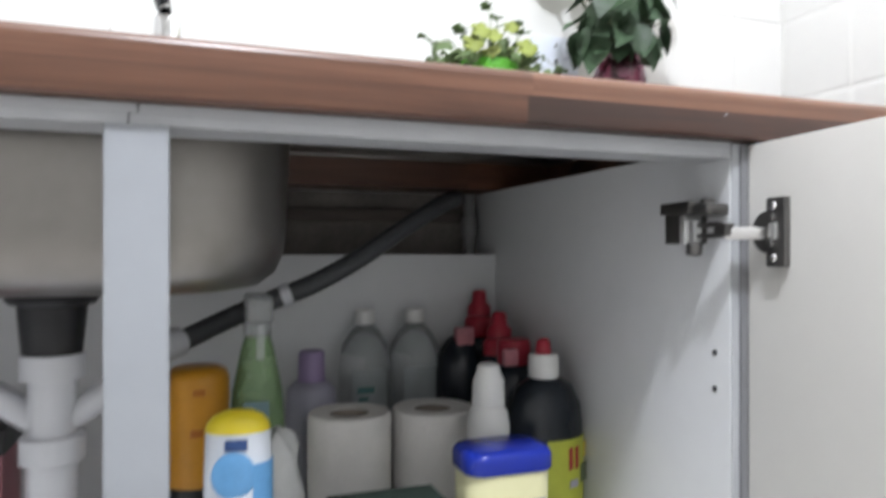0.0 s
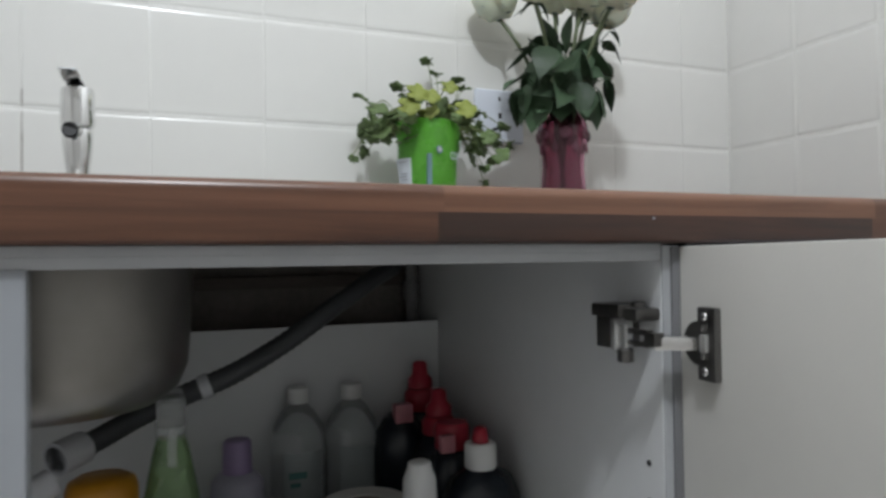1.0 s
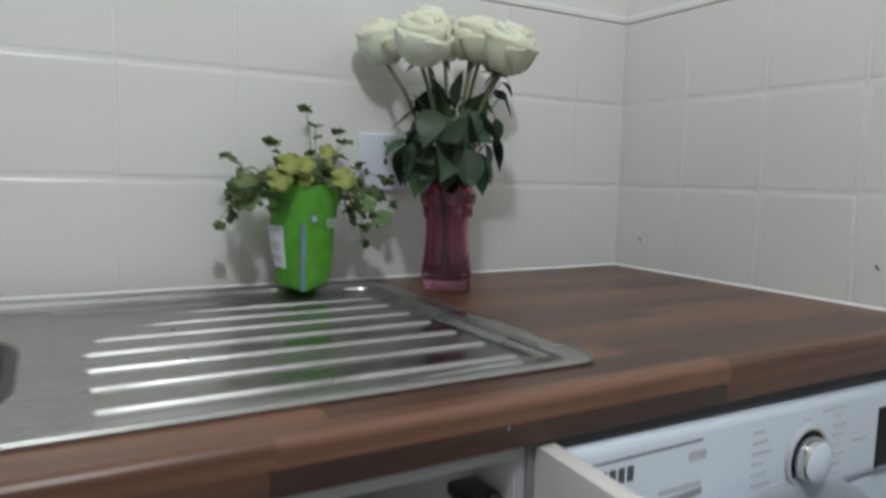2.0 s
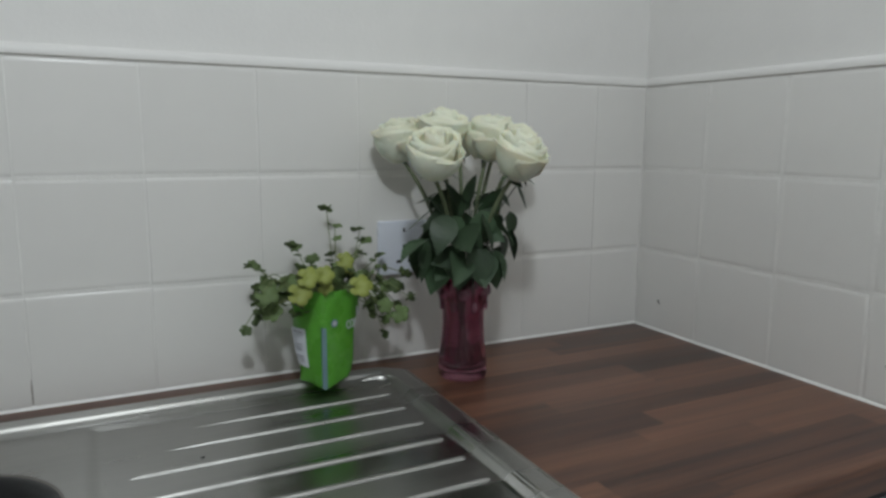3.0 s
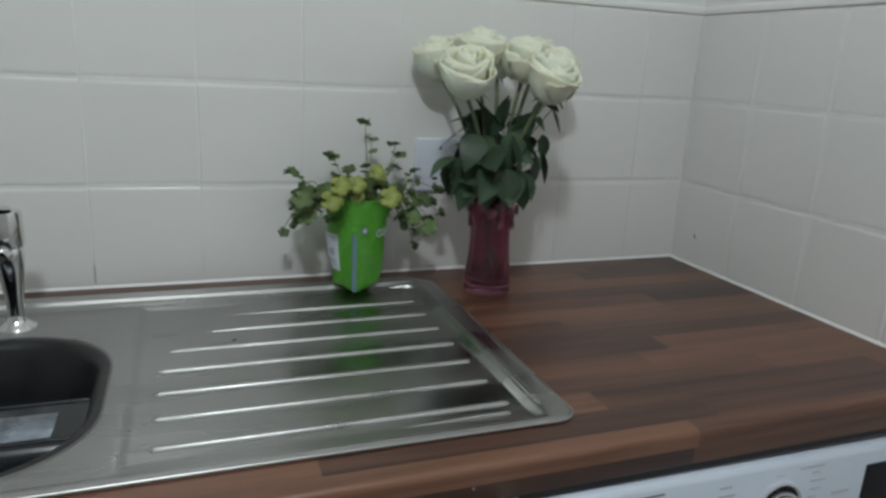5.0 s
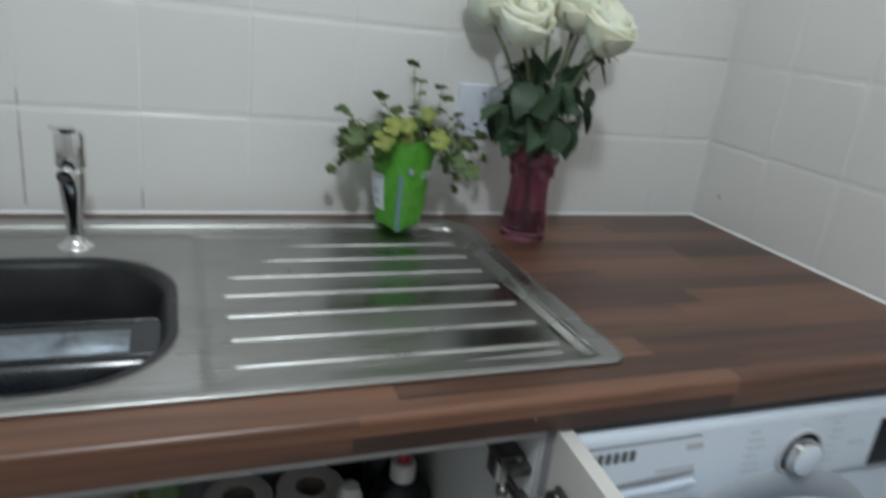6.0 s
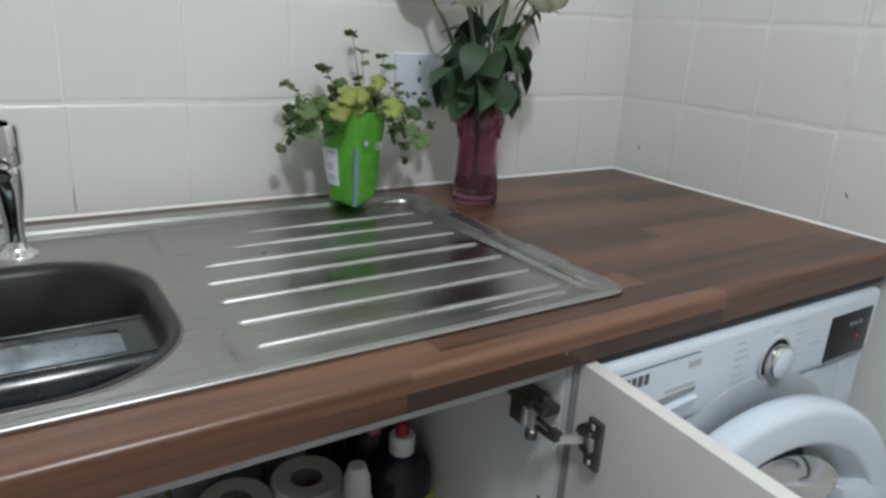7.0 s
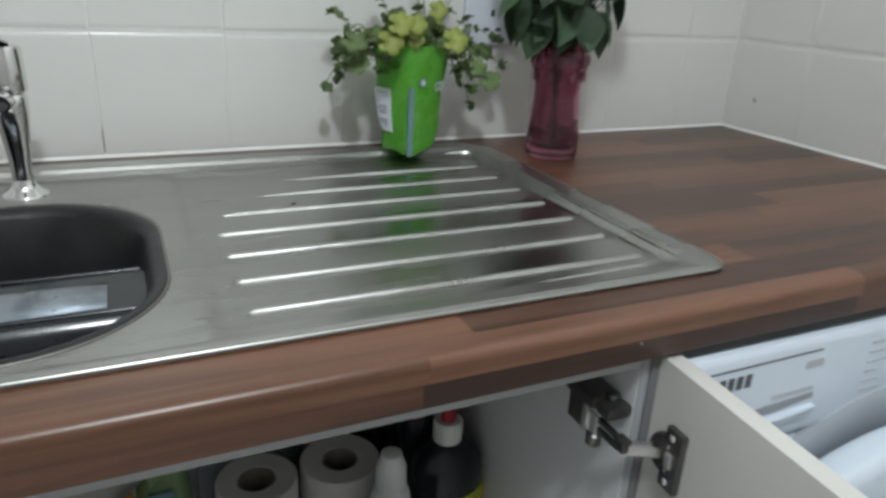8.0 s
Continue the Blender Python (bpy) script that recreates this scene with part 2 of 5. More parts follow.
def deck_height(x, y):
    """Pressed steel: a rolled edge, a low flange and a shallow tray inside it."""
    r = 0.022
    qx, qy = abs(x - (SX0 + SX1) / 2) - (SX1 - SX0) / 2 + r, abs(y - (SY0 + SY1) / 2) - (SY1 - SY0) / 2 + r
    d = r - math.hypot(max(qx, 0), max(qy, 0)) - min(max(qx, qy), 0)   # inwards from the edge
    z = TOP + 0.0006 + 0.0042 * min(1, max(0, d) / 0.0045) ** 0.5
    back = min(1, max(0, (SY1 - 0.012 - y) / 0.008))
    right = min(1, max(0, (SX1 - 0.030 - x) / 0.014))
    front = min(1, max(0, (y - SY0 - 0.008) / 0.012))
    fall = min(back * back * (3 - 2 * back), right * right * (3 - 2 * right), front * front * (3 - 2 * front))
    # upstand along the back: a broad low slope down to the deck
    q = SY1 - 0.003 - y
    z += 0.0062 * max(0.0, min(1.0, 1 - q / 0.026)) * min(1, max(0, d) / 0.003) * lip_end(x)
    z -= 0.0052 * fall * min(1, max(0, d) / 0.004)
    # drainer tray
    if -0.962 < x < -0.565:
        e = min((x + 0.962) / 0.012, 1.0, (y - SY0 - 0.018) / 0.02, (SY1 - 0.03 - y) / 0.02)
        e = max(0, min(1, e))
        z -= 0.0024 * e * e * (3 - 2 * e)
    return z, d


def sink():
    sk = thing("kitchen_sink", "stainless steel inset sink with a ribbed drainer", "sink")
    r = 0.022
    # drainer half
    bm = bmesh.new()
    nx, ny = 108, 190
    xs = [-0.965 + (SX1 + 0.965) * i / nx for i in range(nx + 1)]
    ys = [SY0 + (SY1 - 0.02 - SY0) * j / 170 for j in range(170)] + [SY1 - 0.02 + 0.001 * j for j in range(21)]
    grid = {}
    for i, x in enumerate(xs):
        for j, y in enumerate(ys):
            px, py = x, y
            for cy, s in ((SY0 + r, -1), (SY1 - r, 1)):
                if x > SX1 - r and (y - cy) * s > 0:
                    dx, dy = x - (SX1 - r), y - cy
                    m, h = max(abs(dx), abs(dy)), math.hypot(dx, dy)
                    px, py = SX1 - r + dx * m / h, cy + dy * m / h
            grid[i, j] = bm.verts.new((px, py, deck_height(px, py)[0]))
    for i in range(nx):
        for j in range(ny):
            bm.faces.new((grid[i, j], grid[i + 1, j], grid[i + 1, j + 1], grid[i, j + 1]))
    part("drainer", bm, M_STEEL, sk, angle=60)
    # deck: strips behind and before the bowl, and flat rings round its mouth
    x1e, ya, yb = -0.965, -0.530, -0.193
    for y0, y1 in ((SY0, ya), (yb, SY1)):
        bm = bmesh.new()
        ny = 30
        yy = [y0 + (y1 - y0) * j / ny for j in range(ny + 1)] if y0 == SY0 else [y0 + (y1 - 0.02 - y0) * j / 20 for j in range(20)] + [y1 - 0.02 + 0.001 * j for j in range(21)]
        ny = len(yy) - 1
        rows = [[bm.verts.new((x, y, deck_height(x, y)[0])) for y in yy] for x in [SX0 + (x1e - SX0) * i / 20 for i in range(21)]]
        for r0, r1 in zip(rows, rows[1:]):
            for j in range(ny):
                bm.faces.new((r0[j], r1[j], r1[j + 1], r0[j + 1]))
        part("deck", bm, M_STEEL, sk, angle=60)
    mouth = rrect(BX0, BX1, BY0, BY1, BR, 0, 14)
    bm = bmesh.new()
    cx, cy = (BX0 + BX1) / 2, (BY0 + BY1) / 2
    outer = []
    for x, y, _ in mouth:
        dx, dy = x - cx, y - cy
        s = min(((x1e if dx > 0 else SX0) - cx) / dx if abs(dx) > 1e-6 else 1e9, ((yb if dy > 0 else ya) - cy) / dy if abs(dy) > 1e-6 else 1e9)
        outer.append((cx + dx * s, cy + dy * s))
    for qx, qy in ((x1e, ya), (x1e, yb), (SX0, ya), (SX0, yb)):
        k = min(range(len(outer)), key=lambda i: (outer[i][0] - qx) ** 2 + (outer[i][1] - qy) ** 2)
        outer[k] = (qx, qy)
    zr = deck_height(-1.2, -0.4)[0]
    loft([[(x + (ox - x) * s, y + (oy - y) * s, zr) for (x, y, _), (ox, oy) in zip(mouth, outer)] for s in (0, 0.5, 1.0)], bm, False, False)
    part("deck", bm, M_STEEL, sk, angle=60)
    # rolled outer edge
    edge = [(x, y, z + 0.0062 * lip_end(x) * min(1, max(0, (y - SY1 + 0.014) / 0.011))) for x, y, z in rrect(SX0 + 0.0012, SX1 - 0.0012, SY0 + 0.0012, SY1 - 0.0012, 0.021, TOP + 0.0022, 8)]
    k = max(range(len(edge) - 1), key=lambda i: (Vector(edge[i]) - Vector(edge[i + 1])).length if edge[i][1] > -0.1 else 0)
    edge[k + 1:k + 1] = [(x, SY1 - 0.0012, TOP + 0.0022 + 0.0062 * lip_end(x)) for x in (-0.562, -0.572, -0.584, -0.596, -0.608, -0.62)]
    part("rolled_edge", tube(edge + edge[:2], 0.0026, 10), M_STEEL, sk, angle=80)
    # bowl, one thin pressed shell seen from inside and from under the worktop
    bm = bmesh.new()
    rings = []
    for inset, drop, rad in ((0, 0, 0.112), (0.003, 0.0015, 0.11), (0.006, 0.006, 0.108), (0.008, 0.03, 0.106), (0.012, 0.11, 0.1), (0.014, 0.132, 0.098), (0.021, 0.149, 0.092), (0.036, 0.161, 0.08), (0.066, 0.166, 0.05)):
        rings.append([(x, y, zr - drop) for x, y, _ in rrect(BX0 + inset, BX1 - inset, BY0 + inset, BY1 - inset, rad, 0, 14)])
    loft(rings, bm, False, True)
    bowl = part("bowl", bm, M_STEEL_DULL, sk, angle=60)
    sol = bowl.modifiers.new("sheet", "SOLIDIFY")
    sol.thickness, sol.offset = 0.0012, 1.0
    # ribs
    for k in range(7):
        y = -0.167 - 0.0548 * k
        rib(sk, -0.937, -0.579, y, 0.0042, (0.2, 0.12, 0.03, 0.012, 0.008, 0.008, 0.008)[k])
    rib(sk, -0.78, -0.586, -0.5165, 0.0022, 0.16)
    # bead along the right flange and stamped marks beside the rib ends
    bm = bmesh.new()
    # a rounded ridge that leaves the back upstand in a curve and runs down the side
    spine = [(-0.612, -0.1035, 0.25), (-0.592, -0.1038, 0.8)] + [(-0.5825 + 0.028 * math.sin(radians(a)), -0.1325 + 0.028 * math.cos(radians(a)), 1) for a in range(0, 91, 15)] + [(-0.5545, y, 1) for y in (-0.2, -0.3, -0.4, -0.49, -0.514)] + [(-0.5545, -0.519, 0.7), (-0.5545, -0.5215, 0.2)]
    loops = []
    for k, (x, y, s) in enumerate(spine):
        (xa, ya, _), (xb, yb, _) = spine[max(k - 1, 0)], spine[min(k + 1, len(spine) - 1)]
        n = Vector((yb - ya, xa - xb, 0)).normalized()
        loops.append([(x + n.x * 0.0068 * w * (0.5 + 0.5 * s), y + n.y * 0.0068 * w * (0.5 + 0.5 * s), 0.8992 + h * 0.0072 * s) for w, h in ((-1, 0), (-0.82, 0.55), (-0.45, 0.92), (0, 1), (0.45, 0.92), (0.82, 0.55), (1, 0))])
    loft(loops, bm)
    part("flange_bead", bm, M_STEEL, sk, angle=60)
    bm = bmesh.new()
    lathe([(0.0055, 0), (0.0055, 0.0016), (0.003, 0.002)], 14, bm, (-0.5545, -0.521, 0.9012))
    part("stamped_stud", bm, M_STEEL_DULL, sk)
    for k in range(6):
        y = -0.222 - 0.0548 * k
        part("stamped_notch", box(-0.9485, -0.9435, y - 0.008, y + 0.006, 0.8955, 0.8972, 0.0006), M_STEEL, sk)
    return sk


def rib(parent, x0, x1, y, w, taper=0.008):
    bm = bmesh.new()
    loops = []
    for x, s in ((x0, 0.15), (x0 + taper * 0.4, 0.75 if taper < 0.03 else 0.32), (x0 + taper, 1), (x1 - 0.008, 1), (x1 - 0.003, 0.75), (x1, 0.15)):
        loops.append([(x, y + w * s * c, 0.8955 + 0.0048 * s * h) for c, h in ((-1, 0), (-0.75, 0.62), (-0.35, 0.95), (0.35, 0.95), (0.75, 0.62), (1, 0))])
    loft(loops, bm)
    part("drainer_rib", bm, M_RIB, parent, angle=70)


M_STEEL_DULL = mat("dull_stainless_steel", (0.27, 0.255, 0.24), 0.38, metal=1.0, vary=0.1, scale=7, bump=0.05, bump_scale=200, rough_vary=0.15)
sink()


# ---- sink unit with an open door ----
def sink_unit():
    u = thing("sink_cabinet", "white sink base unit with one door standing open", "cabinet")
    part("side_panel", box(-0.646, CX1, -0.588, -0.02, 0.0, 0.858, 0.0008, 1), M_CARC, u)
    part("side_panel", box(CX0, CX0 + 0.018, -0.588, -0.02, 0.0, 0.858, 0.0008, 1), M_CARC, u)
    part("back_panel", box(CX0 + 0.018, -0.646, -0.108, -0.102, 0.15, 0.763), M_CARC, u)
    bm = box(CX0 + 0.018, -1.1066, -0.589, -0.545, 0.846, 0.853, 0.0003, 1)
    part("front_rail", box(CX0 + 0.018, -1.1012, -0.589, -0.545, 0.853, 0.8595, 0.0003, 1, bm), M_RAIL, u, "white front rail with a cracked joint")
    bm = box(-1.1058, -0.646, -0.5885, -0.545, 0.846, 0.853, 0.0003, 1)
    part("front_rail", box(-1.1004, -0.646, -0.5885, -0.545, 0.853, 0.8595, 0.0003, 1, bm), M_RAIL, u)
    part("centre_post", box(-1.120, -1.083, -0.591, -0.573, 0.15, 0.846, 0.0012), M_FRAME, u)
    part("shelf", box(-1.085, -0.647, -0.50, -0.109, 0.362, 0.38, 0.001), M_CARC, u)
    part("shelf", box(CX0 + 0.019, -1.228, -0.50, -0.109, 0.362, 0.38, 0.001), M_CARC, u)
    part("base_panel", box(CX0 + 0.018, -0.646, -0.587, -0.109, 0.15, 0.168, 0.001), M_CARC, u)
    part("plinth", box(CX0 + 0.018, -0.646, -0.52, -0.504, 0.0, 0.149), M_CARC, u)
    # Toned below the panel white to offset the light its front face catches.
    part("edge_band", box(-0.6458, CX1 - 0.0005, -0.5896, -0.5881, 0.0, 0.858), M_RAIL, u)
    for z in (0.681, 0.650):
        bm = bmesh.new()
        bmesh.ops.create_cone(bm, cap_ends=True, segments=14, radius1=0.0026, radius2=0.0026, depth=0.001, matrix=pose(-0.6462, -0.5695, z, 0, 90, 0))
        part("shelf_pin_hole", bm, M_SHADOWGAP, u)
    # door, swung out on its hinge
    d = part("door", box(0, 0.017, -0.497, 0, 0.155, 0.857, 0.0012), M_DOOR, u, "cream door panel standing open")
    d.matrix_local = pose(-0.632, -0.593, 0, 0, 0, DOOR_ANGLE)
    part("edge_gasket", box(-0.6385, -0.6305, -0.5925, -0.5898, 0.155, 0.857), M_GREYPL0, u)
    # Black strip painting the shade between worktop and machine fascia.
    part("shade_strip", box(-0.628, -0.0295, -0.597, -0.57, 0.8505, 0.8597), M_SHADOWGAP, u)
    hinge(u, d, 0.7835)
    hinge(u, d, 0.26)
    return u


def hinge(u, door, z):
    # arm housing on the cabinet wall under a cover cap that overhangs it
    h = part("hinge_arm", box(-0.672, -0.6462, -0.5605, -0.536, z - 0.009, z + 0.018, 0.0012), M_NICKEL_SHADED, u, "dull nickel concealed hinge")
    part("cover_cap", box(-0.674, -0.6462, -0.570, -0.531, z + 0.0165, z + 0.0275, 0.0022), M_NICKEL_SHADED, h)
    part("cap_nose", box(-0.671, -0.6462, -0.588, -0.5695, z + 0.0145, z + 0.0255, 0.004), M_NICKEL_SHADED, h)
    part("end_plate", box(-0.6732, -0.655, -0.5632, -0.557, z - 0.0095, z + 0.0155, 0.0008), M_NICKEL, h)
    bm = bmesh.new()
    lathe([(0.003, 0), (0.0066, 0.0012), (0.0068, 0.0105), (0.0045, 0.0125)], 18, bm, (-0.667, -0.569, z - 0.0195))
    part("pivot", bm, M_NICKEL_SHADED, h)
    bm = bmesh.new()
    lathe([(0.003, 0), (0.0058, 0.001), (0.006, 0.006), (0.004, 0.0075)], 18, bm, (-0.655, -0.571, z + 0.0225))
    part("adjusting_cam", bm, M_NICKEL_SHADED, h)
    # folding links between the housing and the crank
    for x0, x1, y0, y1, dz0, dz1, m in ((-0.671, -0.6675, -0.5735, -0.5625, -0.007, 0.011, M_NICKEL), (-0.6685, -0.664, -0.599, -0.5715, -0.0045, -0.0005, M_NICKEL_SHADED), (-0.6685, -0.664, -0.599, -0.5715, 0.0045, 0.009, M_NICKEL_SHADED), (-0.669, -0.6595, -0.607, -0.594, -0.003, 0.0075, M_NICKEL_SHADED)):
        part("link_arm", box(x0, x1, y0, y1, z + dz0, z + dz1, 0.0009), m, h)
    bm = box(-0.0045, 0.0045, -0.034, 0.002, -0.006, 0.0045, 0.0022)
    bmesh.ops.transform(bm, matrix=pose(-0.6635, -0.6015, z, 0, 0, 62), verts=bm.verts)
    part("crank", bm, M_CRANK, h, "bright hinge crank")
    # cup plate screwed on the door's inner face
    cup = part("hinge_plate", box(-0.0062, 0, -0.0475, -0.0275, z - 0.0275, z + 0.0275, 0.0018), M_NICKEL_SHADED, door)
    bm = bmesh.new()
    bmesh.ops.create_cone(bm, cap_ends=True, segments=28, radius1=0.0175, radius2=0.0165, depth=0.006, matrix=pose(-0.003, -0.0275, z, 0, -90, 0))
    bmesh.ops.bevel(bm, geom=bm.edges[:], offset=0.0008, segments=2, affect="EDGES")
    part("cup_rim", bm, M_NICKEL_SHADED, cup)
    for dz in (0.0205, -0.0205):
        bm = bmesh.new()
        bmesh.ops.create_uvsphere(bm, u_segments=12, v_segments=6, radius=0.0034, matrix=pose(-0.0064, -0.036, z + dz) @ Matrix.Diagonal((0.5, 1, 1, 1)))
        part("screw", bm, M_CHROME, cup)
    for dz in (0.0095, -0.0115):
        part("cup_clip", box(-0.0085, -0.006, -0.0375, -0.0345, z + dz, z + dz + 0.005, 0.0008), M_CHROME, cup)
    part("cup_bridge", box(-0.0095, -0.006, -0.041, -0.034, z - 0.006, z + 0.0075, 0.0014), M_NICKEL, cup)


M_CRANK = mat("worn_chrome_crank", (0.72, 0.71, 0.7), 0.3, metal=1.0, vary=0.1, scale=50)
# Darker copy of the hinge nickel, with the shade put into its colour.
M_NICKEL_SHADED = mat("shaded_nickel", (0.17, 0.165, 0.16), 0.36, metal=0.95, vary=0.1, scale=60)
sink_unit()
batten = link("wall_batten", box(-1.6, -0.66, BACK - 0.022, BACK - 0.005, 0.812, 0.83, 0.002), mat("dark_rough_timber", (0.12, 0.1, 0.088), 0.8, vary=0.35, scale=20, stretch=(0.2, 1, 1), bump=0.4), None)
tagged(batten, "dark rough timber batten fixed to bare wall", "batten", kind="structure")


# ---- washing machine ----
M_WM = mat("white_enamel", (0.70, 0.77, 0.86), 0.28, vary=0.02, scale=4)
M_WMPANEL = mat("white_gloss_plastic", (0.71, 0.78, 0.87), 0.2, vary=0.02, scale=5)
M_GREYPL = mat("grey_plastic_bezel", (0.28, 0.29, 0.31), 0.4, vary=0.08, scale=12)
M_INK = mat("dark_grey_print", (0.09, 0.09, 0.1), 0.5)
M_FAINT = mat("faint_grey_print", (0.52, 0.53, 0.56), 0.5)
M_BLACKGL = mat("black_display_plastic", (0.010, 0.011, 0.014), 0.3, vary=0.2, scale=20, spec=0.25)
M_DRUM = mat("dark_drum_steel", (0.09, 0.09, 0.1), 0.42, metal=0.9, vary=0.2, scale=20)
M_RED = mat("red_print", (0.45, 0.02, 0.04), 0.4)
M_PORT = mat("dark_tinted_glass", (0.07, 0.078, 0.092), 0.06, trans=0.85, vary=0.05, scale=10)
MX0, MX1, MYF = -0.626, -0.042, -0.600
PANEL_Z = 0.742


def ring_profile(cx, cz, y, pts, n=64, bm=None, flip=1):
    """Turn (radius, forward) pairs round the y axis through cx, cz."""
    loops = []
    for r, f in pts:
        loops.append([(cx + r * math.cos(a), y - f, cz + r * math.sin(a)) for a in (2 * math.pi * k / n for k in range(n))])
    return loft(loops, bm, False, False)


def bars(parent, name, spots, material, y):
    for x, z, w, h in spots:
        part(name, box(x, x + w, y - 0.0006, y + 0.002, z, z + h), material, parent)


def washing_machine():
    w = thing("washing_machine", "white front-loading washing machine with its round door ajar", "washing machine")
    # cabinet with a round hole in the front: side shell plus front sheet
    bm = bmesh.new()
    loft([[(x, y, z) for x, z in [(p[0], p[1]) for p in rrect(MX0, MX1, 0.004, 0.845, 0.012, 0, 5)]] for y in (MYF + 0.012, -0.06)], bm, False, True)
    part("casing", bm, M_WM, w, angle=30)
    bm = bmesh.new()
    hole = [(-0.328 + 0.2 * math.cos(a), 0.508 + 0.2 * math.sin(a)) for a in (2 * math.pi * k / 64 for k in range(64))]
    rim = []
    for hx, hz in hole:
        dx, dz = hx + 0.328, hz - 0.508
        s = min((MX1 + 0.328) / abs(dx) if abs(dx) > 1e-6 else 1e9, ((PANEL_Z - 0.508) if dz > 0 else 0.485) / abs(dz) if abs(dz) > 1e-6 else 1e9)
        rim.append((-0.328 + dx * s, 0.508 + dz * s))
    for qx, qz in ((MX0, 0.015), (MX1, 0.015), (MX0, PANEL_Z), (MX1, PANEL_Z)):
        k = min(range(64), key=lambda i: (rim[i][0] - qx) ** 2 + (rim[i][1] - qz) ** 2)
        rim[k] = (qx, qz)
    inset = [(-0.328 + (x + 0.328) * 0.985, 0.508 + (z - 0.508) * 0.985) for x, z in rim]
    loft([[(x, MYF + 0.06, z) for x, z in hole], [(x, MYF + 0.002, z) for x, z in hole], [(x, MYF, z) for x, z in [(-0.328 + (p[0] + 0.328) * 1.02, 0.508 + (p[1] - 0.508) * 1.02) for p in hole]], [(x, MYF, z) for x, z in inset], [(x, MYF + 0.012, z) for x, z in rim]], bm, False, False)
    part("front_sheet", bm, M_WM, w, angle=35)
    # fascia with rounded top and outer corner
    bm = bmesh.new()
    lp = rrect(MX0, MX1, PANEL_Z + 0.002, 0.850, 0.004, 0, 5)
    top = []
    for x, z, _ in lp:
        if x > MX1 - 0.02 and z > 0.83:
            z -= 0.012 * ((x - MX1 + 0.02) / 0.02) ** 2
        top.append((x, z))
    cxp, czp = (MX0 + MX1) / 2, 0.805
    shr = lambda s, y: [(cxp + (x - cxp) * (1 - s / 0.3), y, czp + (z - czp) * (1 - s / 0.045)) for x, z in top]
    loft([shr(0, MYF + 0.02), shr(0, MYF + 0.004), shr(0.0015, MYF - 0.002), shr(0.005, MYF - 0.0045), shr(0.009, MYF - 0.005)], bm, False, True)
    panel = part("control_panel", bm, M_WMPANEL, w, angle=35)
    yf = MYF - 0.005
    # dial
    bm = bmesh.new()
    ring_profile(-0.297, 0.788, yf, [(0.0335, 0), (0.0335, 0.004), (0.031, 0.005), (0.029, 0.003)], 40, bm)
    part("dial_surround", bm, M_FAINT, w)
    bm = bmesh.new()
    ring_profile(-0.297, 0.788, yf, [(0.031, 0.0008), (0.024, 0.0012), (0.0001, 0.0012)], 40, bm)
    part("dial_recess", bm, M_BLACKGL, w)
    bm = bmesh.new()
    ring_profile(-0.297, 0.788, yf, [(0.024, 0.0006), (0.0234, 0.012), (0.0222, 0.0155), (0.0206, 0.016)], 40, bm)
    dial = part("dial", bm, M_CHROME, w, "chrome-sided programme dial with a white cap")
    bm = bmesh.new()
    ring_profile(-0.297, 0.788, yf, [(0.0206, 0.0159), (0.0186, 0.0172), (0.0001, 0.0175)], 40, bm)
    part("dial_cap", bm, M_WMPANEL, dial)
    # display
    disp = part("display", box(-0.168, -0.060, yf - 0.0015, yf + 0.002, 0.752, 0.820, 0.001), M_BLACKGL, w, "dark display window")
    for x in (-0.118, -0.106, -0.093):
        part("digit_bar", box(x, x + 0.008, yf - 0.002, yf, 0.798, 0.804), M_GREYPL, disp)
    part("indicator", box(-0.094, -0.087, yf - 0.002, yf, 0.776, 0.781), mat("red_indicator", (0.5, 0.03, 0.04), 0.4), disp)
    part("display_sill", box(-0.166, -0.062, yf - 0.0022, yf, 0.7485, 0.7515), M_GREYPL, disp)
    # print
    bars(w, "printed_line", [(-0.598, 0.8335, 0.145, 0.0014)], M_INK, yf)
    for k, x in enumerate((-0.594, -0.584, -0.574, -0.564, -0.554, -0.544)):
        part("badge_bar", box(x, x + 0.0068, yf - 0.0006, yf + 0.002, 0.8135, 0.8265), M_INK, w)
    bars(w, "printed_mark", [(-0.470, 0.8165, 0.022, 0.0085), (-0.505, 0.7925, 0.052, 0.0045)], M_FAINT, yf)
    rows = [(-0.382, 0.826 - 0.0105 * k, 0.022 + 0.006 * ((k * 7) % 3 - 1), 0.0026) for k in range(8)]
    rows += [(-0.252, 0.823 - 0.0105 * k, 0.016 + 0.005 * ((k * 5) % 3 - 1), 0.0026) for k in range(7)]
    rows += [(-0.272, 0.831, 0.036, 0.0026), (-0.305, 0.8275, 0.01, 0.0022), (-0.215, 0.79, 0.026, 0.003)]
    bars(w, "printed_mark", rows, M_FAINT, yf)
    # soap drawer: a scooped grip
    # A grey sheet paints the shade inside the scoop.
    bm = bmesh.new()
    loft([[(x, yf - 0.0012 - f, z) for x, z in ((-0.592, 0.781), (-0.55, 0.785), (-0.50, 0.788), (-0.452, 0.79), (-0.452, 0.790 - d), (-0.50, 0.781 - d * 0.4), (-0.55, 0.779 - d * 0.1), (-0.592, 0.781 - 0.001))] for f, d in ((-0.002, 0.002), (0.0, 0.006))], bm)
    part("drawer_grip_shadow", bm, M_GREYPL, w)
    bm = bmesh.new()
